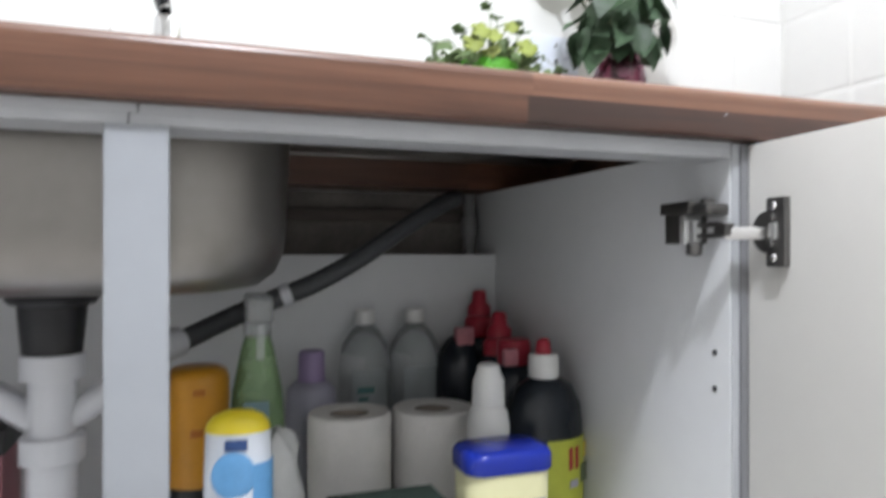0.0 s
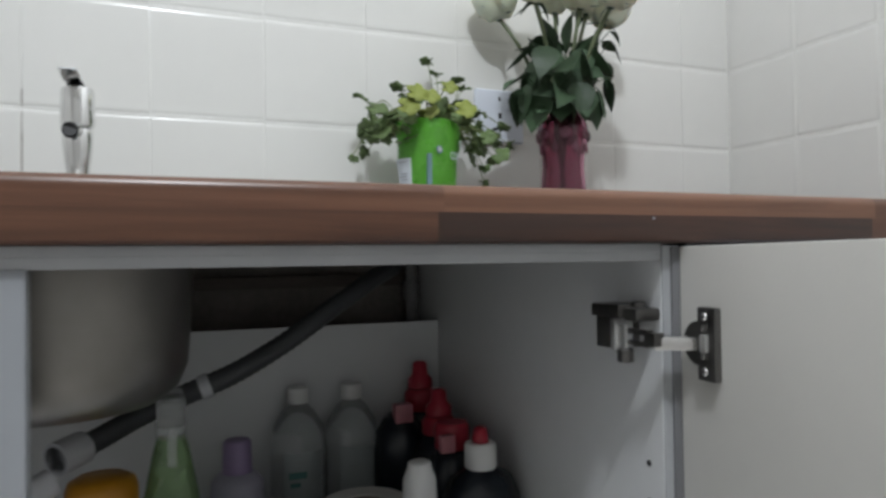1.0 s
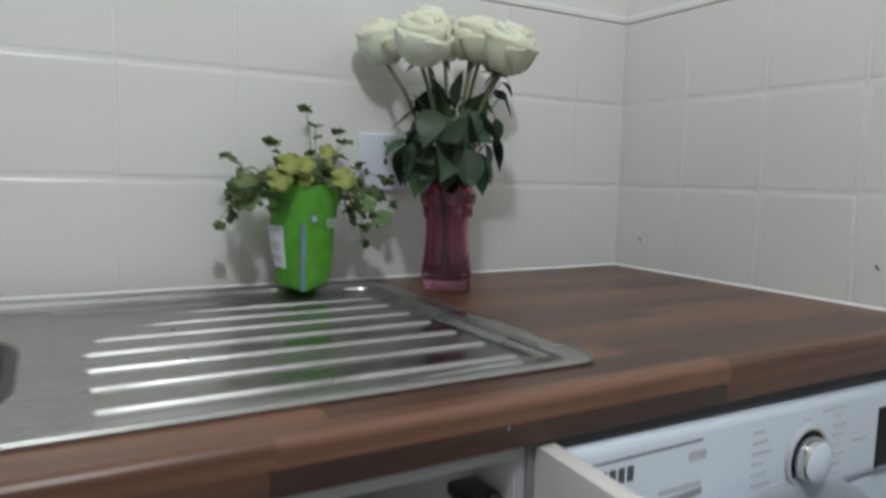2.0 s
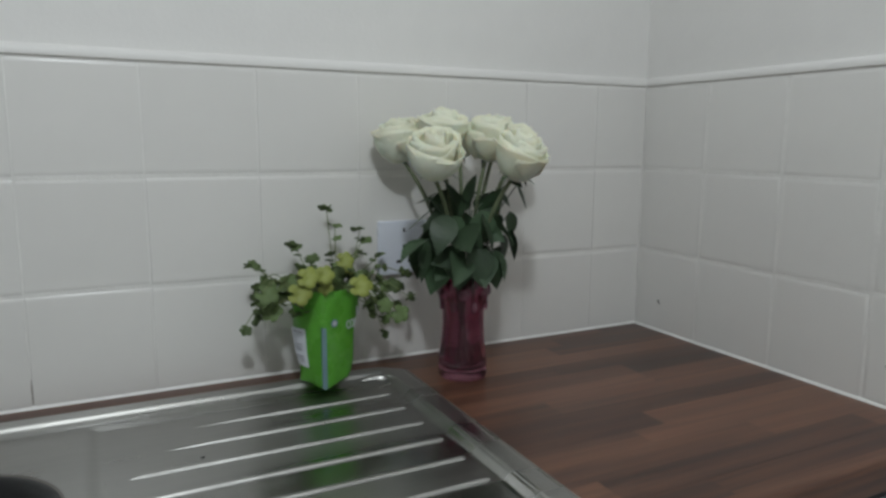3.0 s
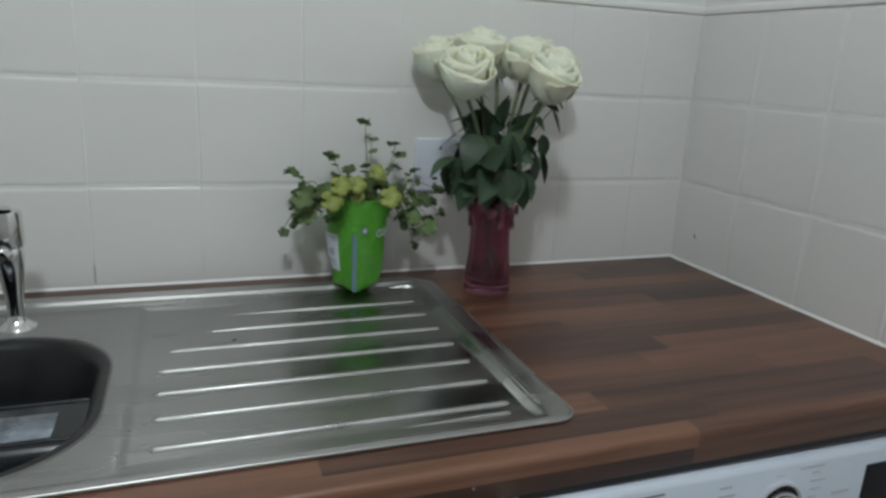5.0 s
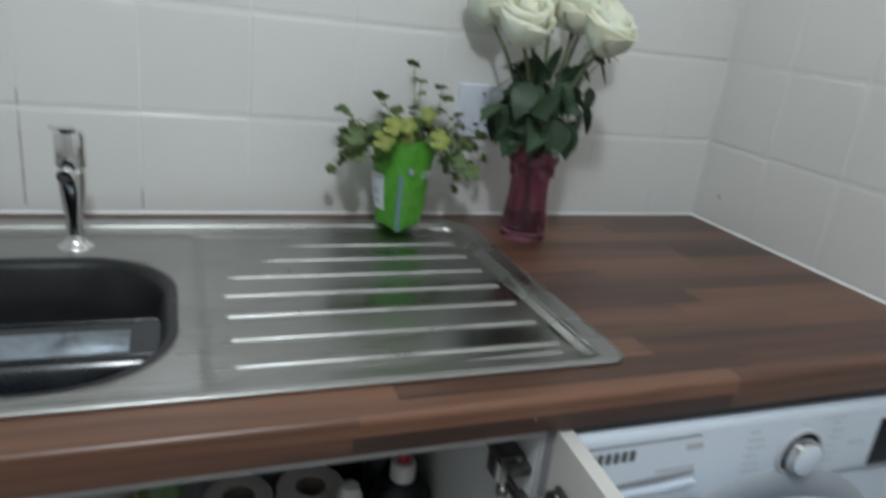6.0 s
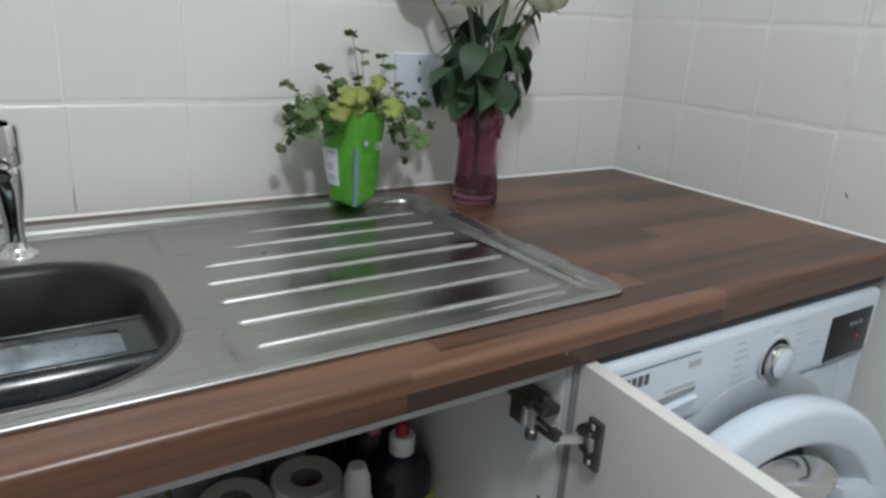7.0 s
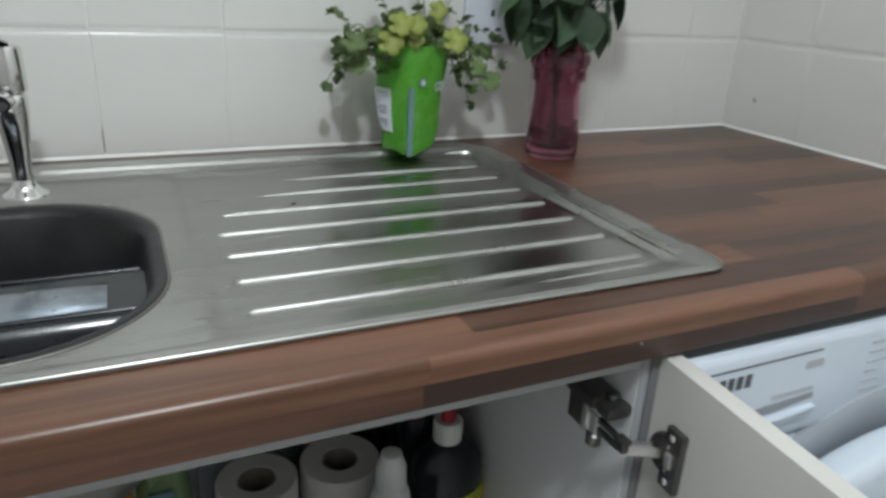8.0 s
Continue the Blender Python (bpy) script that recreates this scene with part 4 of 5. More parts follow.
# further leaves low in the bunch
def bunch_leaves():
    rng = random.Random(33)
    s = thing("rose_foliage", "loose leafy rose sprigs filling the vase neck", "foliage", (VX, VY, VZ))
    for k in range(40):
        a = radians(150 + 16.0 * k + 37 * (k // 11))
        ring = 0 if k < 14 else 1 if k < 28 else 2
        z = (0.172, 0.215, 0.258)[ring] + rng.uniform(-0.012, 0.018)
        rad = (0.052, 0.05, 0.034)[ring] + rng.uniform(-0.008, 0.012)
        p = Vector((rad * math.cos(a) * 1.08 - 0.002, rad * math.sin(a) * 0.8, z))
        ln = rng.uniform(0.042, 0.066) * (1, 1, 0.72)[ring]
        yaw = math.degrees(math.atan2(p.y, p.x)) + rng.uniform(-55, 55)
        m = Euler((radians(rng.uniform(-65, 65)), radians(rng.uniform(5, 80) if ring < 2 else rng.uniform(-70, 30)), radians(yaw))).to_matrix().to_4x4()
        root = p - (m @ Vector((ln * 0.45, 0, -0.06 * ln)))
        bm = bmesh.new()
        leaf_mesh(bm, Matrix.Translation(root) @ m, ln, ln * rng.uniform(0.6, 0.85), rng.uniform(0.0, 0.5), rng.uniform(-0.15, 0.4), 11, 0.05)
        tube([(p.x * 0.12, p.y * 0.12, 0.12), (p.x * 0.3, p.y * 0.3, 0.168), (p.x * 0.4, p.y * 0.4, z * 0.95), root], 0.0009, 5, bm)
        part("leaf", bm, M_RLEAF, s, angle=60)


bunch_leaves()


def upper_leaves():
    """Slim leaves that stand and hang among the upper stems."""
    s = bpy.data.objects["rose_foliage"]
    rng = random.Random(5)
    for x, y, z, yaw, pitch, ln in ((-0.352, -0.14, 1.195, 350, 35, 0.03), (-0.362, -0.15, 1.168, 340, 70, 0.04), (-0.385, -0.165, 1.128, 300, 78, 0.044), (-0.485, -0.165, 1.178, 200, -62, 0.05), (-0.503, -0.155, 1.155, 190, -48, 0.046), (-0.462, -0.17, 1.186, 260, -75, 0.052), (-0.446, -0.155, 1.175, 280, -66, 0.046), (-0.43, -0.17, 1.16, 310, -60, 0.05), (-0.412, -0.16, 1.168, 330, -70, 0.046), (-0.472, -0.15, 1.16, 240, -80, 0.05)):
        p = Vector((x - VX, y - VY, z - VZ))
        m = Euler((radians(rng.uniform(-40, 40)), radians(pitch), radians(yaw))).to_matrix().to_4x4()
        root = p - (m @ Vector((ln * 0.45, 0, 0)))
        bm = bmesh.new()
        leaf_mesh(bm, Matrix.Translation(root) @ m, ln, ln * rng.uniform(0.34, 0.5), rng.uniform(-0.1, 0.5), rng.uniform(0.1, 0.6), 10, 0.05)
        tube([(p.x * 0.3, p.y * 0.3, 0.168), (p.x * 0.55, p.y * 0.55, min(p.z, root.z) * 0.9), root], 0.0009, 5, bm)
        part("leaf", bm, M_RLEAF, s, angle=60)


upper_leaves()

# ---- potted plant in a green bag ----
M_BAG = mat("green_foil_bag", (0.095, 0.34, 0.035), 0.3, vary=0.14, scale=22, bump=0.9, bump_scale=34, rough_vary=0.3)
M_LABEL = mat("white_paper_label", (0.68, 0.72, 0.78), 0.5, vary=0.03)
M_SEAM = mat("grey_blue_seam", (0.16, 0.26, 0.30), 0.35, vary=0.1)
M_PLEAF = mat("green_plant_leaf", (0.1, 0.15, 0.054), 0.6, vary=0.4, scale=40, per_object=0.9)
M_YLEAF = mat("yellow_green_leaf", (0.235, 0.275, 0.06), 0.55, vary=0.2, scale=40, per_object=0.4)
M_PSTEM = mat("thin_green_stem", (0.16, 0.2, 0.08), 0.6, vary=0.2)
M_SOIL = mat("dark_potting_soil", (0.03, 0.022, 0.016), 0.95, vary=0.5, scale=90, bump=1.0, bump_scale=300)
PX, PY, PZ = -0.657, -0.108, 0.9052


def bag_ring(s, z, n=40, fit=0.92):
    """A rounded four-cornered section, one corner towards the room."""
    out = []
    for k in range(n):
        a = 2 * math.pi * k / n
        e = 1.08 + min(0.37, z * 6)
        c = (abs(math.cos(a)) ** e + abs(math.sin(a)) ** e) ** (-1 / e)
        wr = 1 + 0.028 * math.sin(3 * a + z * 90) + 0.02 * math.sin(7 * a - z * 150) + 0.014 * math.sin(11 * a + z * 310)
        s2 = s * fit
        out.append((s2 * c * wr * math.cos(a - 1.83), s2 * c * wr * math.sin(a - 1.83) * 0.82, z + 0.007 * abs(math.sin(a)) * max(0, 1 - z / 0.05)))
    return out


def bag():
    b = thing("bag_planter", "green foil coffee bag reused as a plant pot", "planter", (PX, PY, PZ))
    bm = bmesh.new()
    levels = [(0.012, 0.0), (0.035, 0.0004), (0.0375, 0.0022), (0.039, 0.012), (0.041, 0.03), (0.044, 0.055), (0.047, 0.085), (0.0505, 0.112), (0.0525, 0.132), (0.0505, 0.142), (0.0485, 0.142), (0.0495, 0.130), (0.047, 0.118)]
    loft([bag_ring(s, z) for s, z in levels], bm)
    body = part("bag_body", bm, M_BAG, b, angle=60)
    # welded seam down the corner, and paper label
    bm = bmesh.new()
    ca, sa = math.cos(-1.83), math.sin(-1.83) * 0.82
    loops = []
    for s, z in ((0.0392, 0.003), (0.0405, 0.012), (0.0445, 0.028), (0.047, 0.055), (0.0495, 0.085), (0.0505, 0.092)):
        o = s * 0.92 + 0.0006
        loops.append([(o * ca - 0.0032, o * sa, z), (o * ca + 0.0032, o * sa, z), (o * ca + 0.0032, o * sa + 0.006, z), (o * ca - 0.0032, o * sa + 0.006, z)])
    loft(loops, bm)
    part("seam", bm, M_SEAM, b, "grey blue welded seam")
    lab = bmesh.new()
    loops = []
    for s, z in ((0.0415, 0.030), (0.0445, 0.055), (0.0475, 0.085), (0.0478, 0.088)):
        r = bag_ring(s + 0.0016, z)
        i = [r[-k] for k in (5, 6, 7, 8, 9, 10)]
        r2 = bag_ring(s - 0.003, z)
        j = [r2[-k] for k in (10, 9, 8, 7, 6, 5)]
        loops.append(i + j)
    loft(loops, lab)
    lb = part("paper_label", lab, M_LABEL, b, "white paper label with small print", angle=60)
    for k, (z, w) in enumerate(((0.083, 3), (0.066, 2), (0.062, 3), (0.058, 2), (0.048, 3), (0.044, 3), (0.040, 2))):
        r = bag_ring(0.0418 + (z - 0.03) * 0.11 + 0.0022, z)
        pts = [Vector(r[-j]) for j in range(6, 6 + w + 1)]
        part("print_line", tube(pts, 0.0006, 5), M_GREYPL, lb)
    face = lambda frac, z: Vector(bag_ring(0.0502 + (z - 0.085) * 0.09, z)[frac])
    # lettering on the side that faces the corner of the room
    for txt, z, size in (("B", 0.103, 0.0165), ("COF", 0.086, 0.0165)):
        cu = bpy.data.curves.new("lettering", "FONT")
        cu.body, cu.size, cu.extrude, cu.align_x = txt, size, 0.0002, "RIGHT"
        cu.materials.append(M_LABEL)
        p = face(9, z)
        q = face(6, z)
        yaw = math.degrees(math.atan2(p.y - q.y, p.x - q.x))
        t = new("lettering", cu)
        t.parent = b
        nrm = Vector(((p - q).y, -(p - q).x, 0)).normalized()
        t.matrix_local = Matrix.Translation(p + nrm * 0.0028) @ pose(0, 0, 0, 90, 0, yaw) @ Matrix.Diagonal((0.75, 1, 1, 1))
    bm = bmesh.new()
    lathe([(0.008, 0), (0.008, 0.001)], 18, bm)
    dot = part("printed_dot", bm, M_FAINT, b)
    d = face(2, 0.098)
    dot.matrix_local = Matrix.Translation(d + Vector((0.0, -0.0015, 0))) @ pose(0, 0, 0, 90, 0, 20) @ Matrix.Diagonal((0.4, 0.4, 1, 1))
    bm = bmesh.new()
    lathe([(0.0055, -0.0004), (0.0055, 0.0004)], 18, bm)
    part("dot_rim", bm, M_SEAM, b).matrix_local = Matrix.Translation(d + Vector((0.0, -0.0013, 0))) @ pose(0, 0, 0, 90, 0, 20)
    bm = bmesh.new()
    loft([[(x * 0.96, y * 0.96, 0.121) for x, y, _ in bag_ring(0.048, 0.121)], [(x * 0.5, y * 0.5, 0.126) for x, y, _ in bag_ring(0.048, 0.121)]], bm)
    part("soil", bm, M_SOIL, b)


def lobed(bm, m, r, lobes=5, cup=0.25):
    """A round leaf with scalloped lobes and a notch at its stalk."""
    n = 30
    c = bm.verts.new(m @ Vector((0, 0, 0)))
    ring, mid = [], []
    for k in range(n):
        a = 2 * math.pi * k / n
        rr = r * (0.74 + 0.26 * abs(math.cos(a * lobes / 2)) ** 0.6) * (0.45 if k == n // 2 else 1)
        ring.append(bm.verts.new(m @ Vector((rr * math.cos(a) + r * 0.5, rr * math.sin(a), cup * r * 0.5 + 0.08 * r * math.sin(a * lobes)))))
        mid.append(bm.verts.new(m @ Vector((rr * 0.5 * math.cos(a) + r * 0.25, rr * 0.5 * math.sin(a), cup * r * 0.12))))
    for k in range(n):
        bm.faces.new((c, mid[k], mid[(k + 1) % n]))
        bm.faces.new((mid[k], ring[k], ring[(k + 1) % n], mid[(k + 1) % n]))


def plant():
    rng = random.Random(21)
    p = thing("trailing_plant", "trailing green plant with small lobed leaves in bag", "plant", (PX, PY, PZ + 0.122))
    base = Vector((PX, PY, PZ + 0.122))
    tips = [(-0.754, 1.082), (-0.688, 1.101), (-0.667, 1.08), (-0.595, 1.087), (-0.552, 1.078), (-0.527, 1.053), (-0.533, 1.031), (-0.527, 1.02), (-0.533, 1.003), (-0.56, 0.986), (-0.561, 0.964), (-0.766, 0.994), (-0.741, 1.004), (-0.747, 1.028), (-0.734, 1.043), (-0.705, 1.05), (-0.715, 1.038), (-0.588, 1.013), (-0.557, 1.013), (-0.568, 1.027), (-0.635, 1.151), (-0.63, 1.127), (-0.591, 1.12), (-0.591, 1.107)]
    for x, z in tips:
        y = (-0.075 if z > 1.03 else -0.095) + rng.uniform(-0.022, 0.022)
        tip = Vector((x, y, z)) - base
        root = Vector((tip.x * 0.28 + rng.uniform(-0.012, 0.012), rng.uniform(-0.02, 0.02), 0.003))
        up = max(tip.z, 0.012) + 0.016
        mid = root.lerp(tip, 0.5)
        mid.z = up if tip.z < 0.04 else tip.z * 0.55
        pts = curve_pts([root, root.lerp(mid, 0.6) + Vector((0, 0, 0.006)), mid, tip], 6)
        bm = bmesh.new()
        tube(pts, 0.0007, 5, bm)
        st = part("stem", bm, M_PSTEM, p)
        spots = [(len(pts) - 1, 0.0135)] + [(i, 0.0105) for i in (len(pts) - 3, len(pts) - 6, len(pts) - 9, len(pts) - 12) if rng.random() < 0.66]
        for i, r in spots:
            for k in range(3 if i == len(pts) - 1 else 1):
                a = rng.uniform(0, 360)
                bm = bmesh.new()
                tilt = rng.uniform(4, 38) if z > 1.07 else rng.uniform(20, 85)
                m = Matrix.Translation(pts[i]) @ Euler((radians(tilt), radians(rng.uniform(-25, 35)), radians(a))).to_matrix().to_4x4()
                lobed(bm, m, r * rng.uniform(0.45, 0.84), 5, rng.uniform(0.1, 0.5))
                thin(part("leaf", bm, M_PLEAF, st, angle=180), 0.0004)
    # thick foliage over the rim
    for k in range(64):
        a = rng.uniform(0, 6.28)
        rad = rng.uniform(0.015, 0.068)
        q = Vector((rad * math.cos(a) * 1.3, rad * math.sin(a) * 0.62, rng.uniform(0.0, 0.036) + (0.012 if rad < 0.03 else -0.012)))
        if math.sin(a) < -0.2 and -0.4 < math.cos(a) < 0.85:
            q.z = max(q.z, 0.016 + rng.uniform(0, 0.012))
        bm = bmesh.new()
        tube([Vector((q.x * 0.4, q.y * 0.4, 0)), q.lerp(Vector((q.x * 0.4, q.y * 0.4, 0)), 0.4) + Vector((0, 0, 0.006)), q], 0.0007, 5, bm)
        st = part("stem", bm, M_PSTEM, p)
        bm = bmesh.new()
        m = Matrix.Translation(q) @ Euler((radians(rng.uniform(10, 75)), radians(rng.uniform(-20, 30)), radians(rng.uniform(0, 360)))).to_matrix().to_4x4()
        lobed(bm, m, rng.uniform(0.0085, 0.015), 5, rng.uniform(0.1, 0.4))
        thin(part("leaf", bm, M_PLEAF if k % 10 else M_YLEAF, st, angle=180), 0.0004)
    for x, y, z, r in ((-0.716, -0.168, 1.054, 0.0165), (-0.703, -0.165, 1.074, 0.0155), (-0.676, -0.152, 1.074, 0.0135), (-0.632, -0.165, 1.056, 0.0165), (-0.645, -0.145, 1.09, 0.0125)):
        q = Vector((x, y, z)) - base
        bm = bmesh.new()
        tube([Vector((q.x * 0.3, q.y * 0.3, 0)), q * 0.6 + Vector((0, 0, 0.008)), q], 0.0009, 5, bm)
        st = part("stem", bm, M_PSTEM, p)
        bm = bmesh.new()
        m = Matrix.Translation(q) @ Euler((radians(62), radians(rng.uniform(-10, 10)), radians(rng.uniform(-20, 5)))).to_matrix().to_4x4()
        lobed(bm, m, r, 5, 0.3)
        thin(part("leaf", bm, M_YLEAF, st, "large yellow-green leaf", angle=180), 0.0004)
    # broad green leaves that hang over the rim at both sides
    for k in range(12):
        side = k % 2
        q = Vector((rng.uniform(-0.595, -0.552) if side else rng.uniform(-0.752, -0.706), rng.uniform(-0.15, -0.09), rng.uniform(1.0, 1.046) if side else rng.uniform(1.02, 1.062))) - base
        bm = bmesh.new()
        tube(curve_pts([Vector((q.x * 0.35, q.y * 0.3, 0)), Vector((q.x * 0.75, q.y * 0.7, max(q.z, 0) + 0.012)), q], 5), 0.0008, 5, bm)
        st = part("stem", bm, M_PSTEM, p)
        bm = bmesh.new()
        m = Matrix.Translation(q) @ Euler((radians(rng.uniform(35, 85)), radians(rng.uniform(-15, 25)), radians(rng.uniform(-60, 60)))).to_matrix().to_4x4()
        lobed(bm, m, rng.uniform(0.0105, 0.0165), 5, rng.uniform(0.1, 0.35))
        thin(part("leaf", bm, M_PLEAF, st, angle=180), 0.0004)


bag()
plant()


# ---- under the sink: waste pipes and hose ----
M_PVC = mat("white_pvc_pipe", (0.6, 0.61, 0.64), 0.35, vary=0.04)
M_HOSE = mat("dark_grey_hose", (0.07, 0.073, 0.078), 0.5, vary=0.12, scale=30)
M_BLACKR = mat("black_waste_fitting", (0.015, 0.015, 0.017), 0.4, vary=0.2)


def waste():
    w = thing("sink_waste", "white plastic sink trap under a black waste outlet", "waste pipe", (-1.186, -0.36, -0.010))
    bm = bmesh.new()
    lathe([(0.036, 0.7425), (0.037, 0.736), (0.034, 0.732), (0.028, 0.731), (0.024, 0.688), (0.02, 0.687)], 32, bm)
    part("waste_outlet", bm, M_BLACKR, w, "black waste outlet")
    bm = bmesh.new()
    lathe([(0.022, 0.689), (0.0265, 0.688), (0.0265, 0.667), (0.022, 0.666)], 14, bm, wob=lambda a, i: 1)
    part("union_nut", bm, M_PVC, w)
    bm = bmesh.new()
    lathe([(0.0195, 0.667), (0.0195, 0.61)], 24, bm)
    part("pipe", bm, M_PVC, w)
    for sx in (1, -1):
        bm = bmesh.new()
        tube(curve_pts([(0, 0, 0.622), (sx * 0.02, 0.004, 0.634), (sx * 0.048, 0.012, 0.652), (sx * 0.082, 0.03, 0.668)], 5), 0.0125, 18, bm)
        part("branch_spigot", bm, M_PVC, w)
    bm = bmesh.new()
    lathe([(0.022, 0.617), (0.0265, 0.616), (0.0265, 0.594), (0.022, 0.592)], 16, bm)
    part("union_nut", bm, M_PVC, w)
    bm = bmesh.new()
    lathe([(0.0205, 0.594), (0.0205, 0.44), (0.03, 0.43), (0.031, 0.36), (0.022, 0.345)], 28, bm)
    part("bottle_trap", bm, M_PVC, w)
    bm = bmesh.new()
    tube(curve_pts([(0, 0.02, 0.42), (0, 0.12, 0.415), (0, 0.2485, 0.41)], 5), 0.016, 16, bm)
    part("outlet_pipe", bm, M_PVC, w)
    h = thing("drain_hose", "dark grey corrugated drain hose with white clip", "hose")
    pts = curve_pts([(-1.105, -0.30, 0.669), (-1.075, -0.27, 0.676), (-1.038, -0.25, 0.691), (-0.99, -0.25, 0.711), (-0.94, -0.25, 0.730), (-0.885, -0.24, 0.758), (-0.828, -0.225, 0.793), (-0.768, -0.195, 0.826), (-0.722, -0.14, 0.842), (-0.69, -0.045, 0.846)], 14)
    bm = bmesh.new()
    tube(pts, 0.012, 14, bm, [0.0108 + (0.001 if k % 2 else 0) + (0.002 if k < 10 else 0) for k in range(len(pts))])
    part("hose_body", bm, M_HOSE, h, angle=80)
    bm = bmesh.new()
    k = 46
    tube(pts[k:k + 4], 0.0136, 18, bm)
    part("hose_clip", bm, M_PVC, h, "pale plastic clip")
    bm = bmesh.new()
    tube(pts[0:11], 0.0162, 18, bm)
    part("hose_clip", bm, M_PVC, h, "pale plastic clip")


waste()


M_DULLPIPE = mat("dull_grey_pipe", (0.2, 0.2, 0.2), 0.6, vary=0.25, scale=30)


def wall_pipe():
    """A pale supply pipe that runs up the corner behind the back panel."""
    w = thing("supply_pipe", "pale grey supply pipe rising behind cabinet back panel", "pipe", (-0.666, -0.052, 0.0))
    bm = bmesh.new()
    lathe([(0.009, 0.0), (0.009, 0.856)], 16, bm)
    part("pipe", bm, M_DULLPIPE, w)
    bm = bmesh.new()
    lathe([(0.008, 0.79), (0.0125, 0.792), (0.0125, 0.818), (0.008, 0.82)], 16, bm)
    part("coupling", bm, M_DULLPIPE, w)


wall_pipe()

# ---- under the sink: bottles and rolls ----
SH = 0.3803
M_CLEAR = mat("clear_grey_plastic", (0.87, 0.9, 0.9), 0.2, trans=0.76, vary=0.06, scale=20)
M_FADED = mat("faded_clear_label", (0.5, 0.54, 0.55), 0.35, trans=0.35, vary=0.08, scale=40)
M_WHITEP = mat("white_plastic_cap", (0.78, 0.78, 0.76), 0.35, vary=0.03)
M_REDP = mat("red_plastic_cap", (0.38, 0.02, 0.04), 0.35, vary=0.1)
M_PINKP = mat("pale_pink_label", (0.5, 0.2, 0.23), 0.45, vary=0.15, scale=60)
M_DARKB = mat("dark_blue_black_bottle", (0.012, 0.016, 0.022), 0.22, vary=0.3, scale=15)
M_YEL = mat("yellow_plastic", (0.75, 0.6, 0.03), 0.35, vary=0.06)
M_LIME = mat("lime_yellow_label", (0.46, 0.5, 0.06), 0.4, vary=0.12, scale=40)
M_ORANGE = mat("orange_plastic", (0.52, 0.235, 0.015), 0.38, vary=0.12, scale=15)
M_GREENL = mat("clear_green_liquid", (0.43, 0.64, 0.34), 0.2, trans=0.66, vary=0.1)
M_BLUE = mat("deep_blue_plastic", (0.012, 0.03, 0.32), 0.28, vary=0.08)
M_SKY = mat("sky_blue_print", (0.12, 0.32, 0.58), 0.35, vary=0.12, scale=40)
M_PURP = mat("pale_purple_plastic", (0.34, 0.26, 0.44), 0.4, vary=0.06)
M_LILAC = mat("lilac_grey_plastic", (0.42, 0.41, 0.5), 0.4, vary=0.06)
M_CREAM = mat("pale_yellow_tub", (0.72, 0.7, 0.42), 0.4, vary=0.04)
M_PAPER = mat("soft_white_tissue", (0.74, 0.72, 0.69), 0.9, vary=0.05, scale=30, bump=0.4, bump_scale=220)
M_CARD = mat("grey_card_core", (0.3, 0.26, 0.22), 0.9, vary=0.1)
M_GREENPAD = mat("dark_green_scourer", (0.014, 0.028, 0.02), 0.95, vary=0.4, scale=80, bump=1.0, bump_scale=400)
M_FILM = mat("white_plastic_film", (0.6, 0.61, 0.6), 0.4, vary=0.06, scale=12, bump=0.8, bump_scale=30)


def bottle(name, label, at, profile, material, caps, sy=1.0, n=32, rz=0.0, group=""):
    """A turned bottle with caps: (part name, profile, material)."""
    b = thing(name, label, "bottle", at, group, rz)
    bm = bmesh.new()
    lathe(profile, n, bm, sy=sy)
    part("bottle_body", bm, material, b, angle=60)
    for nm, pr, mt in caps:
        bm = bmesh.new()
        lathe(pr, 24, bm, sy=sy if nm == "wrap" else 1.0, cap0=nm != "wrap", cap1=nm != "wrap")
        part(nm, bm, mt, b, angle=45)
    return b


def bars_on(b, name, items, y):
    for x0, x1, z0, z1, mt in items:
        part(name, box(x0, x1, y - 0.0008, y + 0.001, z0, z1), mt, b)


M_TEAL = mat("teal_print", (0.12, 0.26, 0.25), 0.5)
for x in (-0.853, -0.783):
    b = bottle("clear_bottle", "clear plastic bottle with a white screw cap", (x, -0.142, SH), [(0.03, 0), (0.034, 0.004), (0.035, 0.02), (0.035, 0.235), (0.031, 0.262), (0.02, 0.28), (0.0125, 0.288), (0.0125, 0.292)], M_CLEAR,
               [("cap", [(0.0128, 0.290), (0.0132, 0.291), (0.0132, 0.307), (0.0125, 0.309)], M_WHITEP)], group="clear bottles")
    bm = bmesh.new()
    loft([[(0.0358 * math.cos(a), 0.0358 * math.sin(a), z) for a in [radians(-130 + 8 * k) for k in range(11)]] + [(0.0345 * math.cos(a), 0.0345 * math.sin(a), z) for a in [radians(-50 - 8 * k) for k in range(11)]] for z in (0.13, 0.235)], bm)
    part("paper_label", bm, M_FADED, b, "faded white label")
    bars_on(b, "label_bar", [(-0.018, 0.004, 0.204, 0.212, M_TEAL), (-0.016, -0.004, 0.194, 0.199, M_TEAL)] if x < -0.8 else [], -0.0358)

